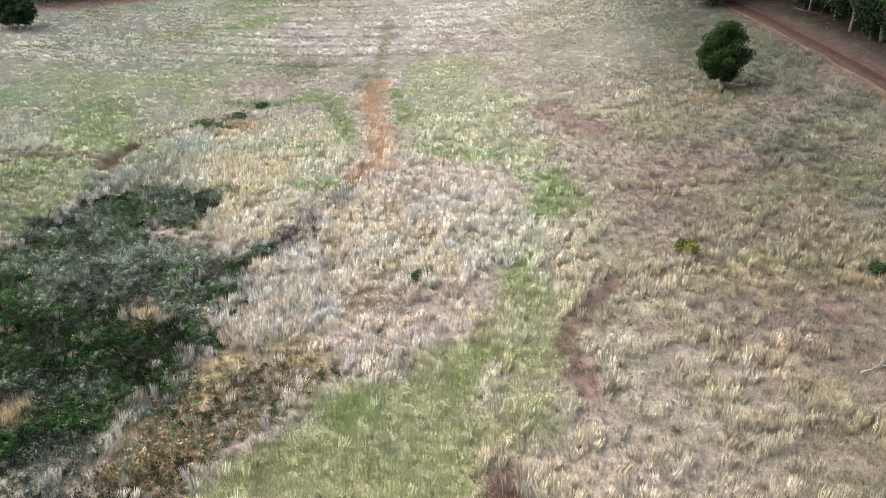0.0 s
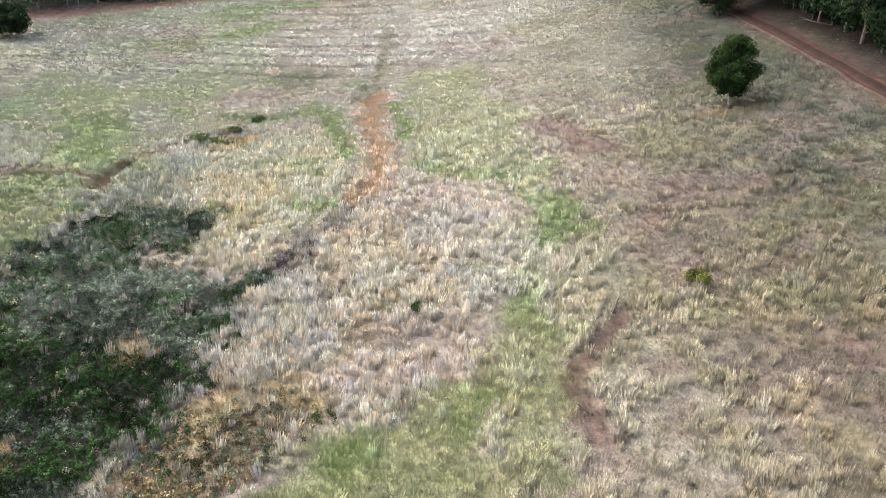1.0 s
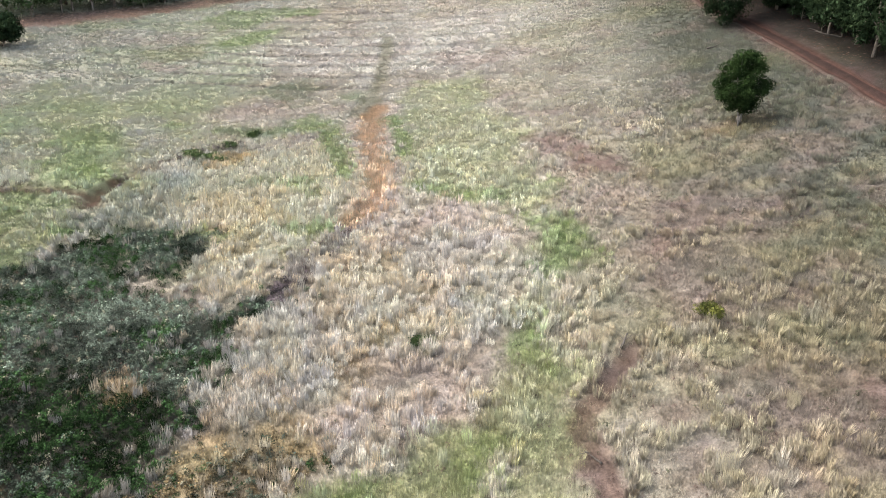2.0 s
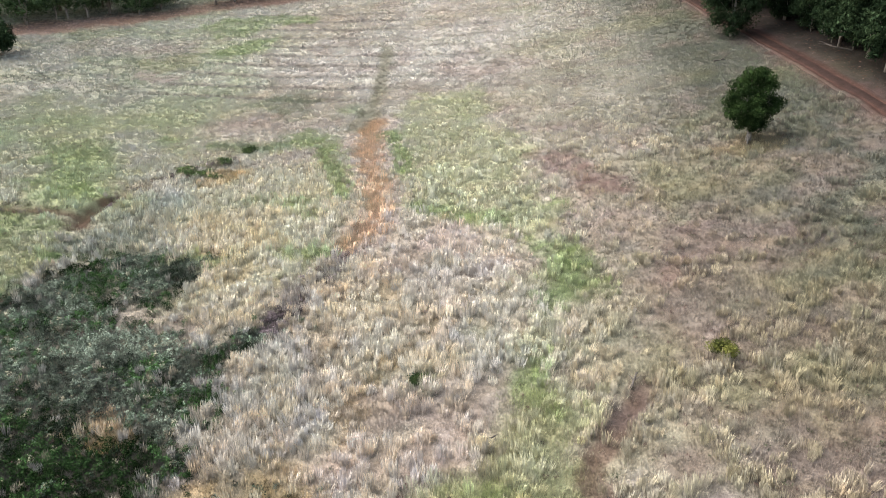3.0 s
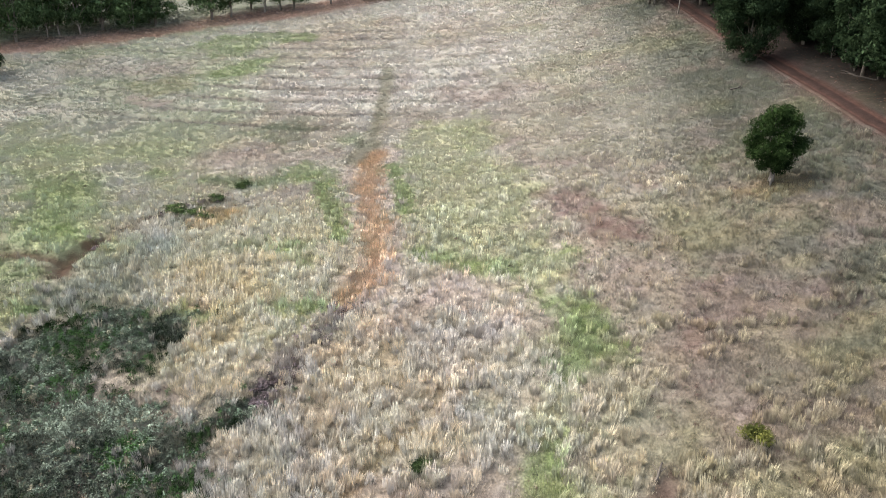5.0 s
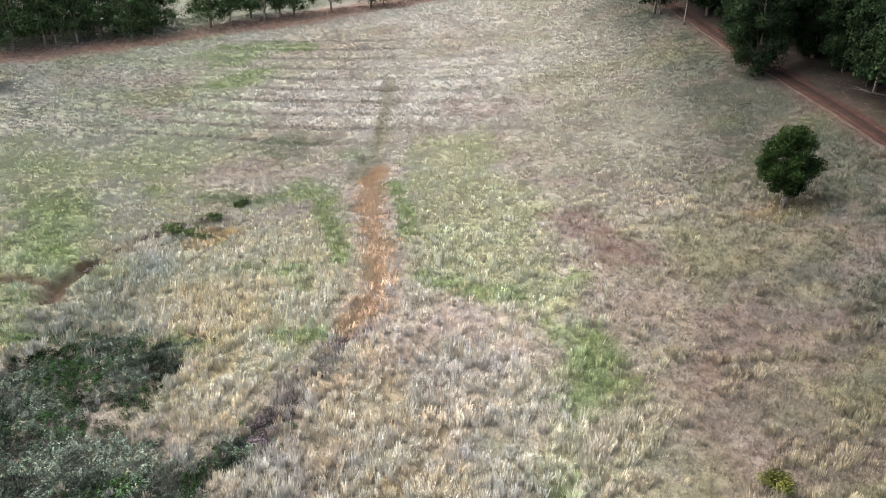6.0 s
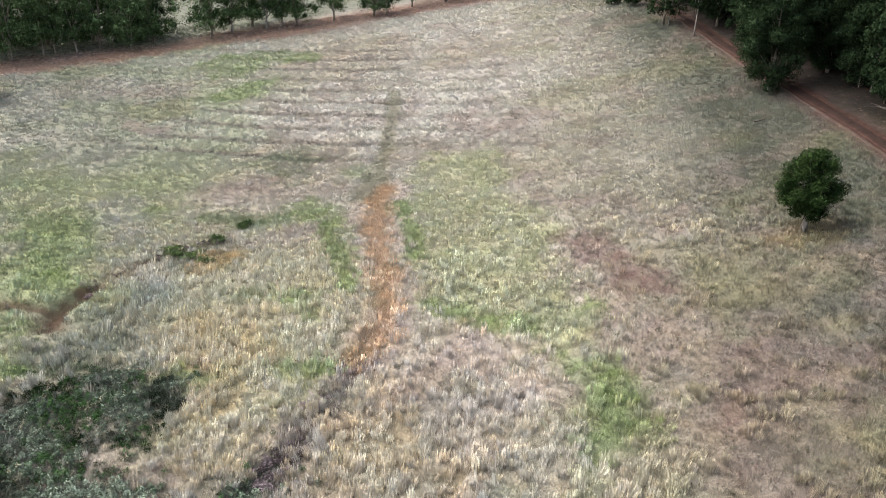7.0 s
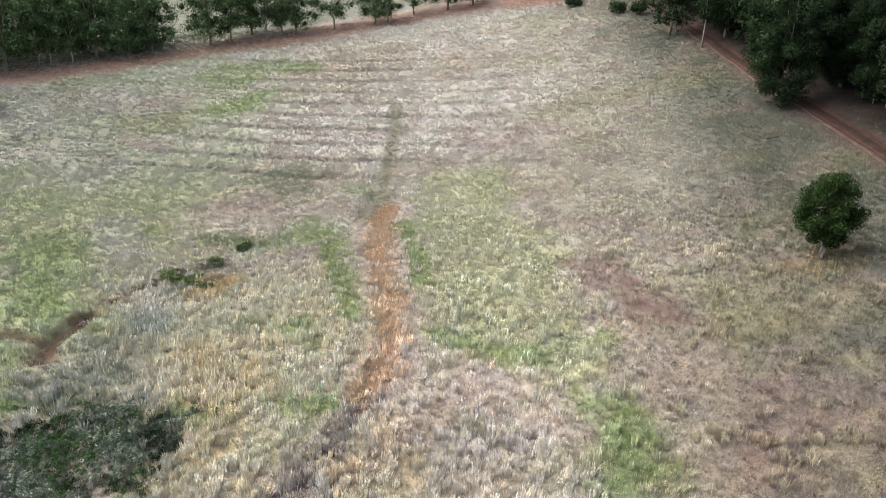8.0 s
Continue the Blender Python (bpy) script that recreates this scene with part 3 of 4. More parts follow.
M_LEAF_ROW = blade_material("gum_leaves", None, tuple(rgb(70, 86, 60)), 0.5, 1.8, 0.4, 0.2)
M_LEAF_WOOD = blade_material("wood_leaves", None, tuple(rgb(40, 52, 37)), 0.5, 1.6, 0.35, 0.15)
M_LEAF_SHRUB = blade_material("shrub_leaves", None, tuple(rgb(73, 87, 57)), 0.6, 1.4, 0.4, 0.2)
M_LEAF_YELLOW = blade_material("broom_leaves", None, tuple(rgb(92, 94, 52)), 0.6, 1.4, 0.4, 0.2)
M_BARK = rough_material("grey_bark", (0.10, 0.08, 0.06), (0.28, 0.24, 0.20), 5, (3, 3, 0.6))
M_BARK_PALE = rough_material("pale_gum_bark", (0.16, 0.14, 0.115), (0.34, 0.30, 0.26), 4, (3, 3, 0.6))
M_DEADWOOD = rough_material("charred_deadwood", (0.03, 0.025, 0.02), (0.14, 0.12, 0.10), 9, (4, 4, 1))
M_DEADWOOD_PALE = rough_material("weathered_deadwood", (0.12, 0.11, 0.10), (0.30, 0.28, 0.26), 9, (4, 4, 1))


# ---- mesh helpers ----
def raw_mesh(name, verts, faces_flat, per_face, mat, colours=None):
    """A mesh from flat arrays; every face has per_face corners."""
    me = bpy.data.meshes.new(name)
    nv, nf = len(verts), len(faces_flat) // per_face
    me.vertices.add(nv)
    me.vertices.foreach_set("co", np.ascontiguousarray(verts, dtype=np.float32).ravel())
    me.loops.add(nf * per_face)
    me.loops.foreach_set("vertex_index", np.ascontiguousarray(faces_flat, dtype=np.int32))
    me.polygons.add(nf)
    me.polygons.foreach_set("loop_start", np.arange(nf, dtype=np.int32) * per_face)
    me.update(calc_edges=True)
    if colours is not None:
        a = me.attributes.new("growth", "FLOAT_COLOR", "POINT")
        rgba = np.ones((nv, 4), dtype=np.float32)
        rgba[:, :3] = colours
        a.data.foreach_set("color", rgba.ravel())
    me.materials.append(mat)
    return me


def part(name, bm, mat, parent, label=""):
    me = bpy.data.meshes.new(name)
    bm.to_mesh(me)
    bm.free()
    me.materials.append(mat)
    for p in me.polygons:
        p.use_smooth = True
    ob = new(name, me)
    ob.parent = parent
    return tagged(ob, label)


# ---- the ground: one sheet to the horizon, finest where the camera passes ----
def ground():
    def axis(lo, a, b, hi, fine):
        out = [lo + (a - lo) * (1 - (1 - k / 14) ** 2.2) for k in range(14)]
        mid = list(np.arange(a, b, fine))
        return np.array(out + mid + [b + (hi - b) * (k / 14) ** 2.2 for k in range(15)])
    xs, ys = axis(-1800, -95, 62, 1800, 0.55), axis(-1200, 24, 212, 2600, 0.6)
    gx, gy = np.meshgrid(xs, ys)
    x, y = gx.ravel(), gy.ravel()
    nx, ny = len(xs), len(ys)
    k = (np.arange(ny - 1)[:, None] * nx + np.arange(nx - 1)[None, :]).ravel()
    quads = np.stack([k, k + 1, k + nx + 1, k + nx], 1).ravel()
    z = zones(x, y)
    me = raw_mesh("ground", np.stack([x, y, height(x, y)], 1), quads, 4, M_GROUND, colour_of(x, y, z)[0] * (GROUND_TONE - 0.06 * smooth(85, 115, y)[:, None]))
    me.polygons.foreach_set("use_smooth", np.ones(len(me.polygons), dtype=bool))
    tagged(new("ground", me), "rolling paddock of dry straw grass, mauve bare patches and green wet ground", "ground", kind="structure")


ground()


# ---- grass: tufts of tall dry grass, short green grass, marsh growth, rusty fern ----
rng = np.random.default_rng(7)


def wedge(n, y0, y1):
    """Random places in the widening strip of land between two distances."""
    a, b = (y0 + 12) ** 2, (y1 + 12) ** 2
    y = np.sqrt(a + (b - a) * rng.random(n)) - 12
    x = (rng.random(n) * 1.10 - 0.57) * (y + 12)
    return x, y


def blades(x, y, z0, h, spread, lean, width, n, col, tips=None, splay=0.30):
    """n triangles a tuft at each place."""
    m = len(x)
    i = np.repeat(np.arange(m), n)
    k = len(i)
    ang, rad = rng.random(k) * 2 * np.pi, np.sqrt(rng.random(k)) * spread[i]
    bx, by = x[i] + rad * np.cos(ang), y[i] + rad * np.sin(ang)
    hh = h[i] * (0.45 + 0.65 * rng.random(k)) * (1.1 - 0.35 * rad / spread[i])
    out = splay * rng.random(k) + 0.03
    lx, ly = lean[0] + 0.13 * rng.normal(size=m), lean[1] + 0.13 * rng.normal(size=m)
    tx = bx + hh * (out * np.cos(ang) + lx[i] * (0.5 + rng.random(k)))
    ty = by + hh * (out * np.sin(ang) + ly[i] * (0.5 + rng.random(k)))
    face = rng.random(k) * np.pi
    wx, wy = np.cos(face) * width[i] * 0.5, np.sin(face) * width[i] * 0.5
    zb = z0[i] - 0.03
    v = np.empty((k, 3, 3), dtype=np.float32)
    c = np.repeat(col[i], 3, axis=0)
    v[:, 2] = np.stack([tx, ty, zb + hh], 1)
    if tips is None:
        v[:, 0] = np.stack([bx - wx, by - wy, zb], 1)
        v[:, 1] = np.stack([bx + wx, by + wy, zb], 1)
    else:
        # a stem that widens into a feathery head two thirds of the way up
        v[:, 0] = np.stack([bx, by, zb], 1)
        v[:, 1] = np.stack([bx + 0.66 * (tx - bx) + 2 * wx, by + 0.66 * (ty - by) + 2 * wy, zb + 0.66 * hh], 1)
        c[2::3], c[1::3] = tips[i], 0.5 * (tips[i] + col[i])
    return v.reshape(-1, 3), c


def sow(strips, choose, plume=0.0):
    """Tufts over the strips: choose(zones, x, y) gives which to keep, height, spread, tone."""
    vs, cs = [], []
    for y0, y1, per_m2, n, w in strips:
        area = 1.10 * (y1 - y0) * ((y0 + y1) / 2 + 12)
        x, y = wedge(int(area * per_m2), y0, y1)
        z = zones(x, y)
        keep, h, s, gain = choose(z, x, y)
        x, y, h, s = x[keep], y[keep], h[keep], s[keep]
        if not len(x):
            continue
        jitter = np.where(y > 112, 0.35, 1.0)
        jx, jy = x + 0.6 * jitter * rng.normal(size=len(x)), y + 0.4 * jitter * rng.normal(size=len(x))
        zj = zones(jx, jy)
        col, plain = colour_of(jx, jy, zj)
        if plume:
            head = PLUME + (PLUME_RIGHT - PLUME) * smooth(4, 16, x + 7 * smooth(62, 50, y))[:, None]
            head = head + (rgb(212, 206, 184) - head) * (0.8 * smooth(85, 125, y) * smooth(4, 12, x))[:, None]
            # plume heads darkened to the right as well, for the same falloff and shade
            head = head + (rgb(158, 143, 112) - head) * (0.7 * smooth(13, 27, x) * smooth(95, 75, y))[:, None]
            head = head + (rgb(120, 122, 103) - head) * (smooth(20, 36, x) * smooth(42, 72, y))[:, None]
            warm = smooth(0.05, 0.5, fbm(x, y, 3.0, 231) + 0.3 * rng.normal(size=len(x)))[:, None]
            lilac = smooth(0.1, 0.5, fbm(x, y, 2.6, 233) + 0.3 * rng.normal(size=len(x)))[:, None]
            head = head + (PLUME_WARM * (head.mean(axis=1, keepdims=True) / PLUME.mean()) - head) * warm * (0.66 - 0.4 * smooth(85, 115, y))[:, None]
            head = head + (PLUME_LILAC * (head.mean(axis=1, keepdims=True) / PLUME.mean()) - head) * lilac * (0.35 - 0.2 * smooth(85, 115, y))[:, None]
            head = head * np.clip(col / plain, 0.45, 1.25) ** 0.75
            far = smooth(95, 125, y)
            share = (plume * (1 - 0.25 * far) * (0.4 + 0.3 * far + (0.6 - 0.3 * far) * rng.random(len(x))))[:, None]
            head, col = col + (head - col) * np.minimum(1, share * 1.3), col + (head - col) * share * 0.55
        each = gain[keep] * (1 + (0.3 - 0.2 * smooth(75, 100, y)) * (rng.random(len(x)) - 0.5))
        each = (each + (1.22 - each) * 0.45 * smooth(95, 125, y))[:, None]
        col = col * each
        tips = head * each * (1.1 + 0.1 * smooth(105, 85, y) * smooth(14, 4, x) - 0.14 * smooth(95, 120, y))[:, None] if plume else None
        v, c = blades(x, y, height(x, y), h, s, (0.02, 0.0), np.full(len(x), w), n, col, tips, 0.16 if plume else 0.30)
        vs.append(v)
        cs.append(c)
    return np.concatenate(vs), np.concatenate(cs)


def stuff(name, strips, choose, label, category, plume=0.0, mat=None):
    v, c = sow(strips, choose, plume)
    tagged(new(name, raw_mesh(name, v, np.arange(len(v)), 3, mat or M_GRASS, c)), label, category, kind="stuff")


def green_share(z):
    return np.maximum.reduce([z["lush"], z["pale"] * 0.8, z["wet"], z["olive"] * 0.7])


def wet_share(z):
    return np.clip(1.6 * np.maximum(z["dark"], z["bog"]), 0, 1)


def low_share(z):
    return np.maximum.reduce([z["bare"], np.clip(1.15 * z["mauve"], 0, 1), np.clip(1.3 * z["maroon"], 0, 1), z["teal"] * 0.6, z["purple"] * 0.8, z["soil"], z["path"], z["verge"], z["litter"], z["ditch"]])


def tall_dry(z, x, y):
    """Tussocks: close together in the middle of the paddock, in loose drifts elsewhere."""
    n = len(x)
    dryside = smooth(4, 12, x)
    clump = fbm(x, y, 2.4, 201) * (1 - 0.6 * dryside) + 0.7 * dryside * fbm(x, y, 1.7, 205) + 0.3 * vnoise(x, y, 9, 203) + 0.06 * dryside
    middle = np.maximum(smooth(8, -2, x) * smooth(-22, -14, x) * smooth(120, 100, y), smooth(-42, -36, x) * smooth(-6, -12, x) * smooth(74, 80, y) * smooth(110, 102, y))
    clump = clump - 0.22 * smooth(9, 14, x) * smooth(52, 60, y) * smooth(96, 84, y)
    clump = clump + 0.5 * middle + 0.06 * smooth(60, 50, y) * smooth(6, 14, x)
    keep = rng.random(n) < smooth(-0.15 - 0.3 * smooth(90, 115, y), 0.25, clump)
    keep &= rng.random(n) > 0.95 * np.maximum.reduce([wet_share(z), 0.9 * z["sage"] * smooth(60, 54, y), z["lush"], z["wet"], z["briar"], low_share(z), 0.45 * z["rust"], z["gully"]])
    keep &= rng.random(n) > np.where(y < 52, 0.85, 0.5) * z["pale"]
    keep &= rng.random(n) > np.clip(1.35 * np.maximum(z["thatch"], z["sward"]), 0, 0.97)
    keep &= (z["litter"] < 0.3) & (line_distance(x, y, ROAD) > 2.4) & (rng.random(n) > 0.95 * furrows(x, y))
    keep &= line_distance(x, y + 1.2, DITCH) > 1.8
    h = (0.75 + 0.6 * smooth(-0.1, 0.5, clump) * rng.random(n)) * (1 - 0.58 * smooth(82, 115, y))
    far = smooth(75, 100, y)
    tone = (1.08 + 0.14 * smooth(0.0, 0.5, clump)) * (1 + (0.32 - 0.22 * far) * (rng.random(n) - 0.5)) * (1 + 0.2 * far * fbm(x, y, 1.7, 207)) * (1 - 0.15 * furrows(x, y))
    return keep, h, (0.14 + 0.24 * rng.random(n)) * np.where(y > 112, 1.5, 1.0), tone


def short_any(z, x, y):
    keep = (rng.random(len(x)) > 0.85 * np.maximum(z["litter"], z["ditch"])) & (line_distance(x, y, ROAD) > 1.6)
    keep &= rng.random(len(x)) > np.maximum(0.6 * np.maximum(z["bare"], z["soil"]), 0.8 * z["maroon"])
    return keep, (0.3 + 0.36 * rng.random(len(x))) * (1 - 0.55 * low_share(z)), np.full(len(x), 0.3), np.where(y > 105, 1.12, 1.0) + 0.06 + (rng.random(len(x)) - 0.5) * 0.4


def green_low(z, x, y):
    keep = rng.random(len(x)) < green_share(z)
    return keep, (0.22 + 0.2 * rng.random(len(x))) * np.where(y < 56, 1.9, 1.0), np.full(len(x), 0.28), 0.9 + 0.4 * rng.random(len(x))


def rusty(z, x, y):
    keep = rng.random(len(x)) < np.maximum(z["rust"], z["gully"])
    return keep, 0.3 + 0.3 * rng.random(len(x)), np.full(len(x), 0.3), (1.05 + 0.6 * rng.random(len(x))) * (0.9 + 0.3 * vnoise(x, y, 0.8, 237))


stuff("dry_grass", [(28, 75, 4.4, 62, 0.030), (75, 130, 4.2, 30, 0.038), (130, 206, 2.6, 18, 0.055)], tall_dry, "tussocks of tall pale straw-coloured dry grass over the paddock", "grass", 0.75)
stuff("short_grass", [(28, 75, 9, 14, 0.032), (75, 130, 4.4, 10, 0.055), (130, 206, 1.8, 8, 0.11)], short_any, "short sparse dry grass between the taller tufts", "grass")
stuff("green_grass", [(28, 75, 14, 18, 0.024), (75, 130, 6, 12, 0.045), (130, 206, 1.5, 8, 0.1)], green_low, "patches of fresh green grass in the damp hollows", "grass")
stuff("rusty_grass", [(28, 118, 16, 18, 0.04)], rusty, "rust-orange dead bracken and grass along the watercourse", "dead grass")


def marsh_plants():
    """Leafy weeds and rushes: low domes of small leaves, some grey-green, some fresh green."""
    x, y = wedge(210000, 28, 112)
    z = zones(x, y)
    creek = np.minimum(line_distance(x, y, CREEK[:4]), 1.4 * line_distance(x, y, BANK) + 0.6)
    keep = rng.random(len(x)) < 0.14 * smooth(2.0, 0.5, creek + 0.7 * vnoise(x, y, 1.5, 229))
    keep |= rng.random(len(x)) < np.maximum.reduce([z["bog"], z["dark"], (0.35 + 0.5 * smooth(52, 46, y)) * z["sage"] * smooth(66, 60, y), 0.8 * z["thatch"] * smooth(50, 44, y)]) * 0.48
    x, y = x[keep], y[keep]
    z = {k: a[keep] for k, a in z.items()}
    m, n = len(x), 30
    h = 0.22 + 0.5 * rng.random(m) ** 1.5 + 0.15 * vnoise(x, y, 1.4, 225)
    kind = fbm(x, y, 3.2, 221) + 0.5 * rng.random(m) - 0.25
    grey = kind + 0.4 * (z["sage"] - z["dark"]) - 0.05 - 0.15 * smooth(64, 70, y)
    c = np.where((grey > 0.26)[:, None], rgb(118, 128, 112), np.where((grey > -0.06)[:, None], rgb(90, 104, 86), rgb(58, 82, 48)))
    straw = rng.random(m) < 0.05 + 0.10 * smooth(0.1, 0.5, fbm(x, y, 2.0, 227))
    c = np.where(straw[:, None], rgb(136, 132, 112), c)
    olive = (z["thatch"] > 0.3) & (rng.random(m) < 0.55)
    c = np.where(olive[:, None], rgb(142, 124, 92), c)
    weeds = (line_distance(x, y, CREEK[:4]) < 1.8) | (line_distance(x, y, BANK) < 1.2)
    c = np.where(weeds[:, None], rgb(138, 124, 126), c)
    c = c * ((0.26 + 0.85 * rng.random(m) ** 1.5) * (0.35 + 0.85 * smooth(-0.35, 0.25, fbm(x, y, 2.2, 235))))[:, None]
    c = c * (1.02 + 0.42 * smooth(52, 58, y) * smooth(72, 66, y))[:, None]
    i = np.repeat(np.arange(m), n)
    k = len(i)
    d = rng.normal(size=(k, 3))
    d[:, 2] = np.abs(d[:, 2]) + 0.15
    d /= np.linalg.norm(d, axis=1)[:, None]
    p = np.stack([x[i], y[i], height(x, y)[i]], 1) + d * np.stack([0.28 + 0 * h, 0.28 + 0 * h, h], 1)[i] * (0.55 + 0.45 * rng.random(k))[:, None]
    nrm = d + 0.8 * rng.normal(size=(k, 3))
    nrm /= np.linalg.norm(nrm, axis=1)[:, None]
    t = np.cross(nrm, rng.normal(size=(k, 3)))
    t /= np.linalg.norm(t, axis=1)[:, None] + 1e-9
    b = np.cross(nrm, t)
    s = (0.03 + 0.05 * rng.random(k))[:, None]
    v = np.empty((k, 3, 3), dtype=np.float32)
    v[:, 0], v[:, 1], v[:, 2] = p - t * s - b * s * 0.5, p + t * s - b * s * 0.4, p + b * s * 1.1
    cc = np.repeat(c[i] * (0.75 + 0.5 * rng.random(k))[:, None], 3, axis=0)
    me = raw_mesh("marsh_plants", v.reshape(-1, 3), np.arange(3 * k), 3, M_GRASS, cc)
    tagged(new("marsh_plants", me), "dark green and grey-green leafy weeds crowding a boggy hollow", "marsh plants", kind="stuff")


marsh_plants()


def dark_weeds():
    """Small dark thistles and docks dotted over the dry ground."""
    x, y = wedge(17000, 28, 150)
    keep = (rng.random(len(x)) < smooth(-0.25, 0.5, fbm(x, y, 9, 251))) & (line_distance(x, y, ROAD) > 3) & (x < 40)
    x, y = x[keep], y[keep]
    m, n = len(x), 9
    i = np.repeat(np.arange(m), n)
    k = len(i)
    r = (0.06 + 0.14 * rng.random(m) ** 2)[i]
    d = rng.normal(size=(k, 3))
    d[:, 2] = np.abs(d[:, 2])
    d /= np.linalg.norm(d, axis=1)[:, None]
    p = np.stack([x[i], y[i], height(x, y)[i] + 0.12], 1) + d * r[:, None]
    t = rng.normal(size=(k, 3))
    t /= np.linalg.norm(t, axis=1)[:, None]
    b = np.cross(d, t)
    s = (0.5 * r + 0.03)[:, None]
    v = np.empty((k, 3, 3), dtype=np.float32)
    v[:, 0], v[:, 1], v[:, 2] = p - b * s * 0.5, p + b * s * 0.5, p + t * s * 1.3
    c = np.where((rng.random(m) < 0.5)[:, None], rgb(70, 72, 56), rgb(82, 66, 60))[i]
    me = raw_mesh("dark_weeds", v.reshape(-1, 3), np.arange(3 * k), 3, M_GRASS, np.repeat(c, 3, axis=0))
    tagged(new("dark_weeds", me), "small dark thistles and docks dotted through dry grass", "weeds", kind="stuff")


dark_weeds()


def leaf_litter():
    """Fallen bark, leaves and sticks under the wood and along the tree row."""
    x, y = wedge(90000, 75, 206)
    z = zones(x, y)
    keep = (rng.random(len(x)) < np.maximum(z["litter"] * smooth(62, 54, x), 0.5 * z["verge"])) & (line_distance(x, y, ROAD) > 2.0)
    x, y = x[keep], y[keep]
    k = len(x)
    a, ln, w = rng.random(k) * 6.2832, 0.06 + 0.2 * rng.random(k) ** 2, 0.02 + 0.04 * rng.random(k)
    zz = height(x, y) + 0.03
    v = np.empty((k, 3, 3), dtype=np.float32)
    v[:, 0] = np.stack([x - ln * np.cos(a), y - ln * np.sin(a), zz], 1)
    v[:, 1] = np.stack([x + ln * np.cos(a), y + ln * np.sin(a), zz + 0.05 * rng.random(k)], 1)
    v[:, 2] = np.stack([x - w * np.sin(a), y + w * np.cos(a), zz + 0.06], 1)
    c = np.where((rng.random(k) < 0.75)[:, None], rgb(82, 58, 48), rgb(106, 88, 78)) * (0.6 + 0.6 * rng.random(k))[:, None]
    me = raw_mesh("leaf_litter", v.reshape(-1, 3), np.arange(3 * k), 3, M_GRASS, np.repeat(c, 3, axis=0))
    tagged(new("leaf_litter", me), "reddish fallen leaves, bark and sticks under the trees", "leaf litter", kind="stuff")


leaf_litter()


# ---- the dirt track: a draped strip with two wheel ruts ----
def dirt_track():
    bm = bmesh.new()
    pts = [Vector((x, y, 0)) for x, y in ROAD]
    dense = []
    for a, b in zip(pts[:-1], pts[1:]):
        n = max(2, int((b - a).length / 0.8))
        dense += [a.lerp(b, k / n) for k in range(n)]
    cross = [(-1.9, 0.0), (-1.5, 0.05), (-1.1, 0.0), (-0.8, -0.04), (-0.5, 0.03), (0, 0.09), (0.5, 0.03), (0.8, -0.04), (1.1, 0.0), (1.5, 0.05), (1.9, 0.0)]
    rows, tones = [], []
    # rut and crest colours are darkened to carry the shade of the wood
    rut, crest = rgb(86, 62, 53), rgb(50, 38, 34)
    for k, p in enumerate(dense):
        d = (dense[min(k + 1, len(dense) - 1)] - dense[max(k - 1, 0)]).normalized()
        side = Vector((-d.y, d.x, 0))
        row = []
        for s, dz in cross:
            wide = s * (0.82 + 0.3 * noise.noise((k * 0.13, 0.3 * s, 0)))
            q = p + side * wide
            edge = -0.10 if abs(s) > 1.8 else 0.07
            row.append(bm.verts.new((q.x, q.y, ground_z(q.x, q.y) + dz + edge)))
            w = max(0.0, 1 - abs(abs(s) - 0.85) / 0.4) * (0.7 + 0.5 * noise.noise((k * 0.11, s * 0.4, 7)))
            px, py = np.array([q.x]), np.array([q.y])
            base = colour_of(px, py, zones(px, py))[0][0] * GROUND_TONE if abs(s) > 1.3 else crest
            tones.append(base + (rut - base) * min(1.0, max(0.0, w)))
        rows.append(row)
    for a, b in zip(rows[:-1], rows[1:]):
        for k in range(len(cross) - 1):
            bm.faces.new((a[k], a[k + 1], b[k + 1], b[k]))
    me = bpy.data.meshes.new("road")
    bmesh.ops.recalc_face_normals(bm, faces=bm.faces)
    bm.to_mesh(me)
    bm.free()
    rgba = np.ones((len(tones), 4), dtype=np.float32)
    rgba[:, :3] = np.array(tones)
    me.attributes.new("growth", "FLOAT_COLOR", "POINT").data.foreach_set("color", rgba.ravel())
    me.materials.append(M_GROUND)
    for p in me.polygons:
        p.use_smooth = True
    tagged(new("road", me), "red dirt vehicle track with wheel ruts along the wood's edge", "dirt track", kind="structure")


dirt_track()


# ---- trees and shrubs ----
def limb(bm, a, b, ra, rb, sides=7, steps=5, bend=0.12, seed=0):
    """A tapered, slightly crooked branch."""
    rnd = random.Random(seed)
    a, b = Vector(a), Vector(b)
    d = (b - a)
    axis = d.normalized()
    u = axis.orthogonal().normalized()
    w = axis.cross(u)
    rings = []
    off = Vector()
    for k in range(steps + 1):
        t = k / steps
        if 0 < k < steps:
            off = off * 0.6 + (u * rnd.uniform(-1, 1) + w * rnd.uniform(-1, 1)) * d.length * bend * 0.4
        c = a + d * t + (off if k < steps else Vector())
        r = ra + (rb - ra) * t
        if k == 0:
            r *= 1.25
        rings.append([bm.verts.new(c + (u * math.cos(6.2832 * s / sides) + w * math.sin(6.2832 * s / sides)) * r * rnd.uniform(0.9, 1.1)) for s in range(sides)])
    for p, q in zip(rings[:-1], rings[1:]):
        for s in range(sides):
            bm.faces.new((p[s], p[(s + 1) % sides], q[(s + 1) % sides], q[s]))
    bm.faces.new(rings[-1])
    bm.faces.new(rings[0][::-1])


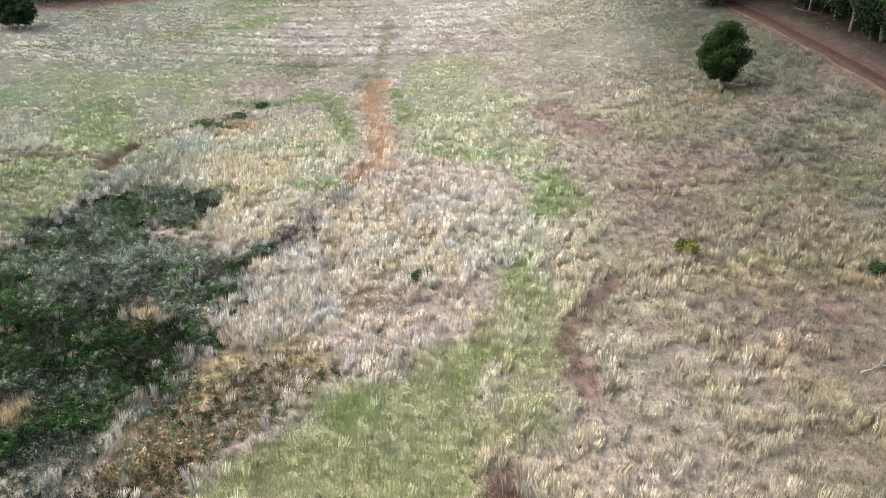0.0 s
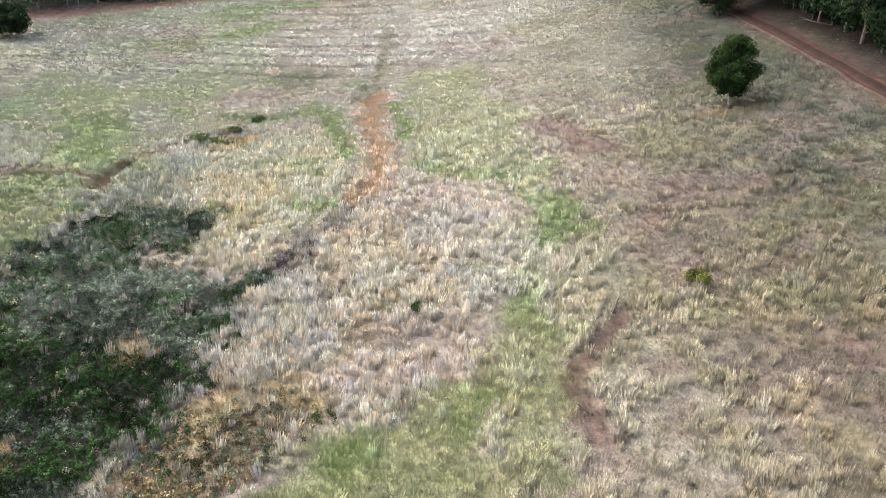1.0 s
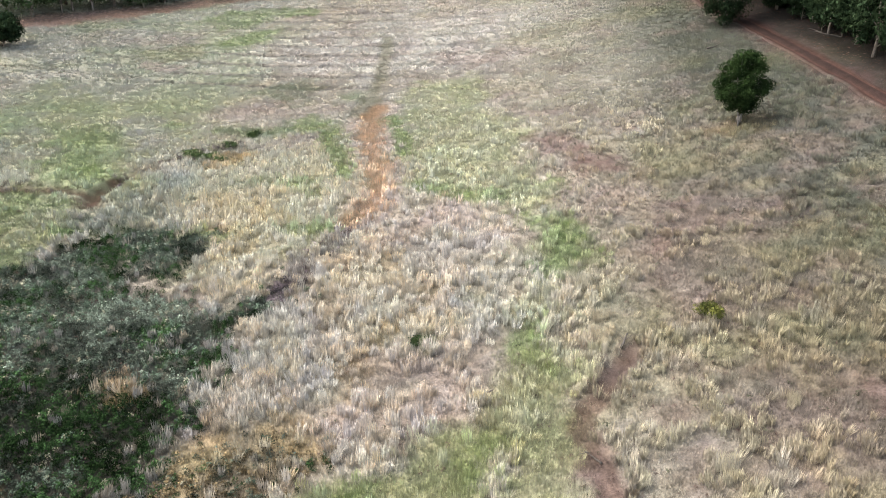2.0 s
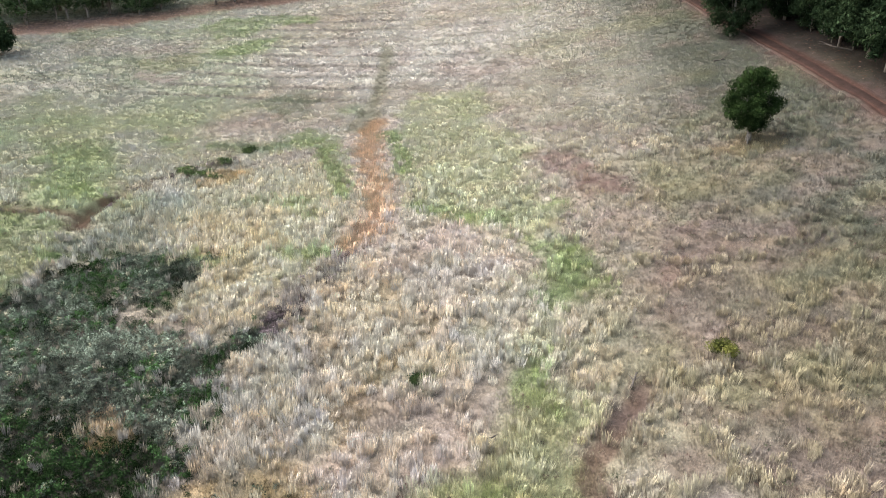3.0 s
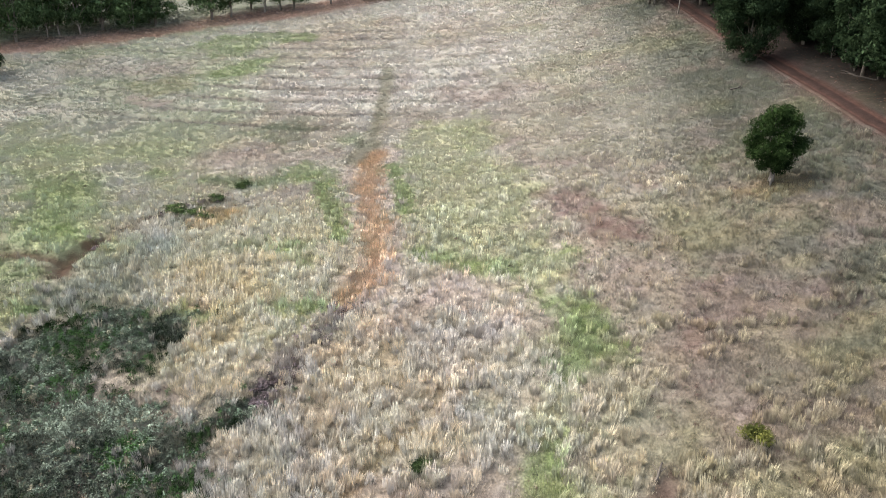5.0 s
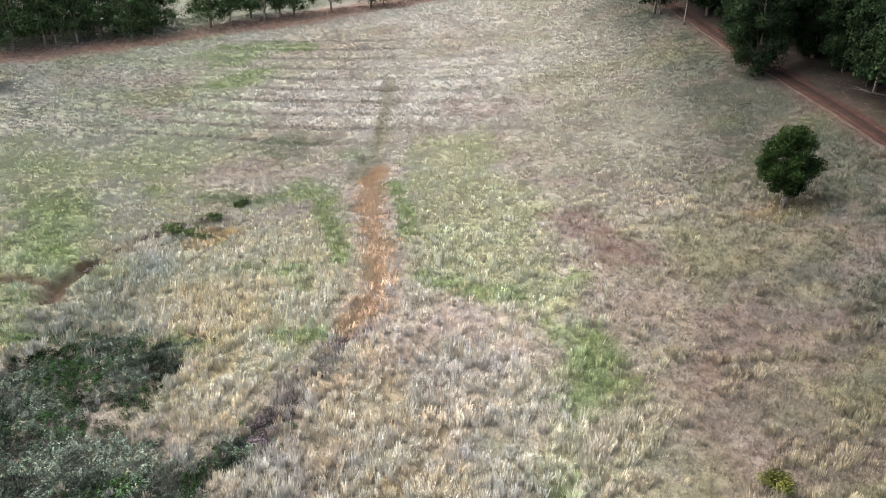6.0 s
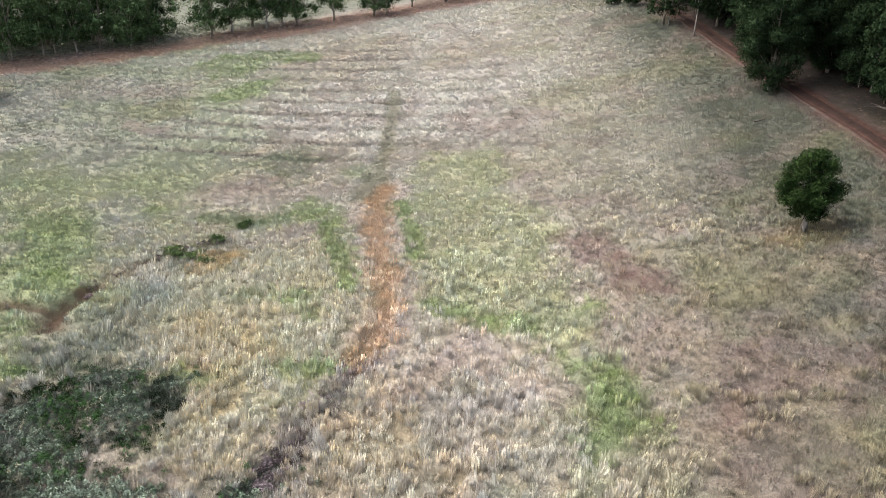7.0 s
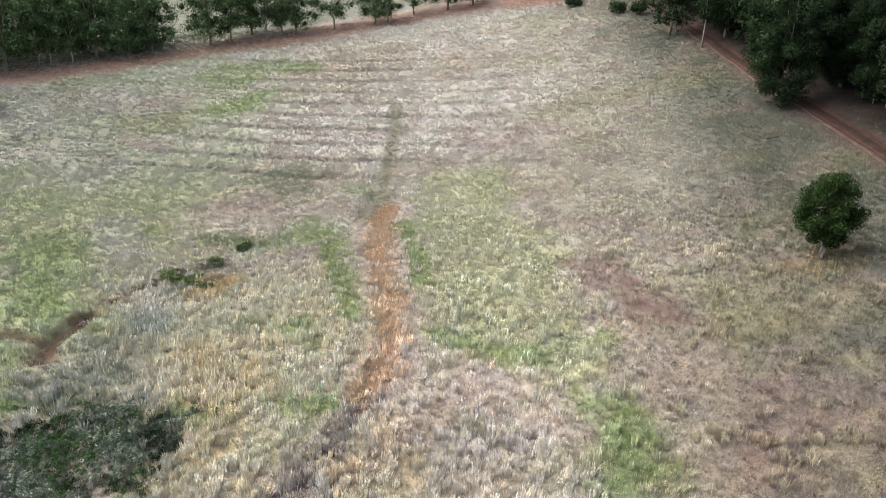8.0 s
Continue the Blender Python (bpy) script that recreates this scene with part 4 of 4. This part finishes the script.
def leaf_cloud(clumps, per_clump, size, seed, core=0.38):
    """Small leaf sprays (bent quads) spread over the outer part of each clump."""
    r = np.random.default_rng(seed)
    vs = []
    for (cx, cy, cz, rx, rz) in clumps:
        n = int(per_clump * rx ** 1.6)
        d = r.normal(size=(n, 3))
        d /= np.linalg.norm(d, axis=1)[:, None]
        rad = 0.45 + 0.6 * r.random(n) ** 0.55
        p = d * rad[:, None] * [rx, rx, rz] + [cx, cy, cz]
        nrm = d + 0.45 * r.normal(size=(n, 3)) + [0, 0, 0.3]
        nrm /= np.linalg.norm(nrm, axis=1)[:, None]
        t = r.normal(size=(n, 3)) + [0, 0, -0.9]
        t /= np.linalg.norm(t, axis=1)[:, None] + 1e-9
        b = np.cross(nrm, t)
        s = size * (0.6 + 0.8 * r.random(n))[:, None]
        q = np.empty((n, 4, 3))
        q[:, 0], q[:, 1] = p - t * s, p - b * s * 0.42 + nrm * s * 0.15
        q[:, 2], q[:, 3] = p + t * s, p + b * s * 0.42 + nrm * s * 0.15
        vs.append(q.reshape(-1, 3))
        # a coarse shell added inside each clump so the crown is not see-through
        for a in range(5):
            for b in (-0.5, 0.5):
                ring = [(a + 0.5 * (b > 0) + da, b + db) for da, db in ((0, -0.5), (1, -0.5), (1, 0.5), (0, 0.5))]
                vs.append(np.array([(cx + core * rx * math.cos(u * 1.2566) * math.cos(1.3 * v), cy + core * rx * math.sin(u * 1.2566) * math.cos(1.3 * v), cz + core * rz * math.sin(1.3 * v)) for u, v in ring]) + r.normal(size=(4, 3)) * 0.08 * rx)
    return np.concatenate(vs)


def crown_clumps(h, bottom, width, count, shape, seed):
    """Clumps inside a crown: shape 0 is a dome that is widest low, 1 an upright egg."""
    rnd = random.Random(seed)
    out = []
    tries = 0
    while len(out) < count and tries < 4000:
        tries += 1
        t = rnd.random()
        z = bottom + (h - bottom) * t
        if shape == 0:
            lim = width / 2 * math.sqrt(max(0.0, 1 - (max(0.0, t - 0.25) / 0.80) ** 2)) * (0.86 + 0.14 * min(1, t / 0.2))
        elif shape == 2:
            lim = width / 2 * math.sqrt(max(0.0, 1 - (max(0.0, t - 0.35) / 0.70) ** 2)) * (0.5 + 0.5 * min(1, t / 0.35))
        else:
            lim = width / 2 * math.sin(math.pi * (0.10 + 0.84 * t)) ** 0.8
        a, q = rnd.uniform(0, 6.2832), rnd.random() ** 0.5
        cr = width * rnd.uniform(0.10, 0.17)
        lim = max(0.1, lim - cr * 0.6)
        x, y = q * lim * math.cos(a), q * lim * math.sin(a)
        if all((x - o[0]) ** 2 + (y - o[1]) ** 2 + (z - o[2]) ** 2 > (0.55 * (cr + o[3])) ** 2 for o in out):
            out.append((x, y, min(z, h - cr * 0.6), cr, cr * rnd.uniform(0.65, 0.9)))
    return out


def tree(name, h, bottom, width, count, shape, per_clump, leaf, m_leaf, m_bark, trunk_r, stems, seed, label, group=""):
    """A tree with a trunk that forks into limbs, and a crown of leaf clumps."""
    root = new(name)
    clumps = crown_clumps(h, bottom, width, count, shape, seed)
    rnd = random.Random(seed + 5)
    bm = bmesh.new()
    for k in range(stems):
        a = rnd.uniform(0, 6.28)
        foot = Vector((0.16 * k * math.cos(a), 0.16 * k * math.sin(a), -0.25))
        top = Vector((rnd.uniform(-0.1, 0.1) * width, rnd.uniform(-0.1, 0.1) * width, bottom + (h - bottom) * rnd.uniform(0.55, 0.75)))
        limb(bm, foot, top, trunk_r * (1 if k == 0 else 0.6), trunk_r * 0.22, 8, 7, 0.03, seed + k)
    part("trunk", bm, m_bark, root)
    for k, c in enumerate(clumps[: min(len(clumps), 9)]):
        bm = bmesh.new()
        z0 = max(bottom * 0.55, min(c[2] - 0.3 * width, h * 0.5))
        limb(bm, (0.03 * c[0], 0.03 * c[1], z0), (c[0] * 0.85, c[1] * 0.85, c[2]), trunk_r * 0.42, trunk_r * 0.10, 5, 4, 0.12, seed + 40 + k)
        part("branch", bm, m_bark, root)
    v = leaf_cloud(clumps, per_clump, leaf, seed + 9)
    crown = new("crown", raw_mesh("crown", v, np.arange(len(v)), 4, m_leaf))
    crown.parent = root
    return tagged(root, label, "tree", group)


def place(ob, x, y, turn=0, size=1.0, tall=1.0, sink=0.0):
    ob.matrix_world = pose(x, y, ground_z(x, y) - sink, 0, 0, turn)
    ob.scale = (size, size, size * tall)
    return ob


def plant(proto, used, x, y, turn, size, tall, label=""):
    """The first use moves the tree itself, later ones copy it."""
    if proto not in used:
        used.add(proto)
        ob = proto
        place(ob, x, y, turn, size, tall)
    else:
        ob = copy_thing(proto, pose(0, 0, 0))
        place(ob, x, y, turn, size, tall)
    return tagged(ob, label)


lone = tree("lone_tree", 7.9, 1.8, 6.4, 60, 2, 460, 0.12, M_LEAF_LONE, M_BARK_PALE, 0.11, 5, 3, "lone dense rounded dark green tree in dry grass")
place(lone, 32.0, 92.4, 30)
small_tree = tree("small_tree", 5.2, 1.3, 8.0, 36, 0, 150, 0.26, M_LEAF_WOOD, M_BARK, 0.2, 2, 14, "small spreading dark green tree at the paddock's edge")
place(small_tree, -77.9, 151.0, 10, 1.1)

used = set()
row_kinds = [
    tree("gum_tree", 15, 2.3, 12.2, 56, 0, 75, 0.2, M_LEAF_ROW, M_BARK, 0.24, 2, 101, "leafy grey-green gum tree in a boundary row", "boundary trees"),
    tree("gum_tree", 14.5, 2.5, 10.6, 46, 0, 85, 0.2, M_LEAF_ROW, M_BARK_PALE, 0.2, 1, 102, "leafy gum tree with a pale trunk in a boundary row", "boundary trees"),
    tree("gum_tree", 16, 2.3, 12.8, 58, 0, 70, 0.21, M_LEAF_ROW, M_BARK, 0.28, 3, 103, "broad grey-green gum tree in a boundary row", "boundary trees"),
]
ROW_WEST = [(-84.5, 176.5, 2, 1.15), (-78.8, 183.0, 1, 1.0), (-75.0, 184.0, 1, 1.0), (-80.8, 182.0, 1, 0.9), (-72.0, 188.0, 2, 1.1), (-65.4, 187.6, 2, 0.75), (-61.9, 191.2, 0, 1.0), (-51.0, 195.6, 0, 1.1), (-47.2, 197.4, 1, 1.05), (-40.2, 199.6, 1, 1.1), (-37.0, 201.0, 1, 0.95), (-34.0, 200.8, 0, 1.0), (-26.0, 202.9, 1, 1.0)]
ROW_EAST = [(-17.2, 203.0, 2, 0.75), (-14.4, 203.4, 1, 0.7), (-9.0, 207.5, 1, 0.9), (-1.6, 207.6, 0, 0.8), (4.0, 209.0, 2, 0.6), (-90.0, 184.0, 0, 1.2), (-84.0, 191.0, 2, 1.2), (-76.0, 195.0, 0, 1.1), (-68.0, 197.0, 2, 1.0), (-44.0, 203.0, 0, 1.05), (-64.0, 193.5, 2, 0.9)]
for k, (x, y, kind, s) in enumerate(ROW_WEST + ROW_EAST):
    plant(row_kinds[kind], used, x, y, 73 * k % 360, s, 1.0 + 0.08 * math.sin(k * 2.1))
for k, (x, y, kind, s) in enumerate([(-97, 172, 2, 1.2), (-104, 160, 0, 1.2), (-98, 186, 1, 1.2), (-110, 175, 2, 1.2), (14.5, 210.5, 1, 0.8)]):
    plant(row_kinds[kind], used, x, y, 47 * k, s, 1.0)

wood_kinds = [
    tree("wood_tree", 20, 0.9, 12.5, 80, 1, 300, 0.16, M_LEAF_WOOD, M_BARK_PALE, 0.20, 2, 201, "tall dark green tree at the edge of a dense wood", "wood"),
    tree("wood_tree", 19, 5.5, 9.0, 46, 1, 100, 0.22, M_LEAF_WOOD, M_BARK_PALE, 0.14, 1, 202, "tall slender tree with a bare pale trunk in the wood", "wood"),
    tree("wood_tree", 17, 2.0, 10.5, 40, 1, 14, 0.55, M_LEAF_WOOD, M_BARK, 0.24, 1, 204, "dark tree deep inside the dense wood", "wood"),
    tree("wood_tree", 18, 2.6, 11.0, 60, 0, 52, 0.29, M_LEAF_WOOD, M_BARK, 0.26, 2, 203, "dark spreading tree in a dense wood", "wood"),
]
WOOD_FRONT = [(49.6, 130.5, 0, 0.8), (51.2, 124.0, 0, 0.85), (52.4, 118.0, 3, 0.9), (50.4, 137.0, 0, 0.8), (53.2, 112.0, 0, 0.85), (47.6, 144.5, 3, 0.8), (44.6, 150.5, 2, 0.8), (43.6, 159.5, 3, 0.75), (42.8, 169.0, 2, 0.8), (41.5, 177.5, 3, 0.75), (50.0, 131.5, 0, 0.75), (51.0, 115.5, 3, 0.7), (51.5, 104.0, 3, 0.8), (47.8, 148.0, 3, 0.7), (53.5, 124.5, 3, 0.95), (55.5, 131.0, 2, 0.9), (54.5, 112.5, 3, 0.9), (57.0, 105.0, 2, 0.9), (51.5, 138.0, 3, 0.85), (52.5, 98.0, 3, 0.9)]
WOOD_BACK = [(41.4, 128.6, 0, 1.0), (39.2, 157.0, 1, 0.9), (37.2, 165.5, 1, 0.95), (36.4, 166.2, 3, 0.8), (48.6, 143.0, 1, 1.0), (51.6, 128.6, 1, 1.05), (51.2, 121.4, 1, 1.0), (50.0, 135.0, 3, 1.0), (52.0, 109.5, 3, 1.0), (53.0, 116.5, 2, 0.95), (47.0, 152.0, 3, 1.0), (45.0, 163.0, 0, 0.9), (44.5, 175.0, 3, 1.0), (41.0, 185.0, 2, 0.85)]
WOOD_EDGE = WOOD_FRONT + WOOD_BACK
for k, (x, y, kind, s) in enumerate(WOOD_EDGE):
    plant(wood_kinds[kind], used, x, y, 61 * k % 360, s, 1.0 + 0.06 * math.sin(k * 1.7))
rnd = random.Random(17)
spots = [(x, y) for x, y, _, _ in WOOD_EDGE]
for k in range(2500):
    if len(spots) > 82:
        break
    y = rnd.uniform(76, 226)
    x = rnd.uniform(54, 80)
    if y > 165:
        x -= (y - 165) * 0.12
    if all(math.hypot(x - a, y - b) > 4.9 for a, b in spots):
        spots.append((x, y))
        plant(wood_kinds[2], used, x, y, rnd.uniform(0, 360), rnd.uniform(0.85, 1.1), rnd.uniform(0.9, 1.1))


for k in range(44):
    y = 82 + 2.7 * k + rnd.uniform(-1.5, 1.5)
    x = float(np.interp(y, [p[1] for p in ROAD[::-1]], [p[0] for p in ROAD[::-1]])) + rnd.uniform(4.6, 9.0)
    sapling = plant(wood_kinds[2], used, x, y, rnd.uniform(0, 360), rnd.uniform(0.26, 0.42), rnd.uniform(0.8, 1.1), "young dark green tree in the wood's understory")


def shrub(name, r, h, m_leaf, leaf, count, seed, label, x, y):
    root = new(name)
    bm = bmesh.new()
    rnd = random.Random(seed)
    for k in range(6):
        a = k * 1.05 + rnd.uniform(-0.3, 0.3)
        limb(bm, (0, 0, -0.1), (0.7 * r * math.cos(a), 0.7 * r * math.sin(a), h * rnd.uniform(0.5, 0.8)), 0.04, 0.012, 5, 3, 0.1, seed + k)
    part("stems", bm, M_BARK, root)
    clumps = [(rnd.uniform(-0.5, 0.5) * r, rnd.uniform(-0.5, 0.5) * r, h * rnd.uniform(0.35, 0.7), r * rnd.uniform(0.35, 0.55), h * rnd.uniform(0.28, 0.42)) for _ in range(9)]
    v = leaf_cloud(clumps, count, leaf, seed)
    foliage = new("foliage", raw_mesh("foliage", v, np.arange(len(v)), 4, m_leaf))
    foliage.parent = root
    place(tagged(root, label, "shrub"), x, y)


shrub("broom_bush", 1.3, 1.3, M_LEAF_YELLOW, 0.10, 420, 31, "low yellow-green bush in dry grass", 18.9, 57.3)
shrub("low_shrub", 0.9, 0.7, M_LEAF_SHRUB, 0.09, 380, 32, "low grey-green shrub in dry grass", -1.9, 58.0)
shrub("low_shrub", 1.3, 0.9, M_LEAF_SHRUB, 0.11, 240, 33, "small dark green shrub on the damp flat", -24.0, 106.0)
shrub("low_shrub", 1.0, 1.0, M_LEAF_WOOD, 0.1, 380, 34, "dark green shrub in pale grass", 30.3, 50.6)
shrub("low_shrub", 2.2, 2.8, M_LEAF_WOOD, 0.2, 160, 35, "dark round bush at the wood's edge", 34.3, 181.0)
shrub("low_shrub", 2.4, 2.2, M_LEAF_WOOD, 0.2, 160, 36, "dark round bush at the head of the paddock", 24.0, 194.5)
shrub("low_shrub", 2.0, 2.4, M_LEAF_WOOD, 0.2, 160, 37, "dark bush beside the wood's edge", 31.0, 184.5)
for k, (x, y, r) in enumerate([(-30.3, 100.4, 1.3), (-28.2, 99.4, 1.1), (-26.6, 98.2, 0.9), (-26.4, 103.0, 1.0)]):
    shrub("briar_bush", 1.5 * r, 0.55, M_LEAF_SHRUB, 0.09, 170, 38 + k, "low dark green briar beside orange bracken", x, y)


# ---- dead wood ----
def dead_wood(name, x, y, turn, length, r, mat, forks, seed, label, rise=0.15):
    root = new(name)
    bm = bmesh.new()
    limb(bm, (-length / 2, 0, r * 0.7), (length / 2, 0, r * 0.7 + rise * length), r, r * 0.5, 7, 5, 0.08, seed)
    part("stem", bm, mat, root)
    rnd = random.Random(seed)
    for k in range(forks):
        bm = bmesh.new()
        t = rnd.uniform(-0.2, 0.45) * length
        limb(bm, (t, 0, r * 0.8 + rise * (t + length / 2)), (t + rnd.uniform(0.15, 0.4) * length, rnd.uniform(-0.4, 0.4) * length, r + rnd.uniform(0.1, 0.4) * length), r * 0.5, r * 0.12, 5, 3, 0.1, seed + 3 + k)
        part("twig", bm, mat, root)
    place(tagged(root, label, "dead wood"), x, y, turn)


dead_wood("fallen_log", 12.5, 55.6, 62, 1.5, 0.10, M_DEADWOOD, 2, 51, "charred forked log lying on a bare strip", 0.25)
dead_wood("fallen_log", 8.6, 44.6, 130, 1.1, 0.07, M_DEADWOOD, 2, 52, "short dark broken branch lying in grass", 0.2)
dead_wood("fallen_log", 2.8, 51.4, 20, 0.8, 0.08, M_DEADWOOD, 1, 53, "small dark dead stump in trampled grass", 0.3)
dead_wood("fallen_branch", 25.4, 40.6, 15, 2.2, 0.06, M_DEADWOOD_PALE, 5, 54, "pale dead branch with twigs lying in grass", 0.1)
dead_wood("fallen_branch", 37.6, 119.5, 25, 3.0, 0.09, M_DEADWOOD, 1, 55, "dead branch lying in grass near the track", 0.05)
dead_wood("fallen_log", 50.5, 113.5, 160, 4.0, 0.14, M_DEADWOOD, 2, 56, "fallen dead limb on leaf litter beside the track", 0.2)
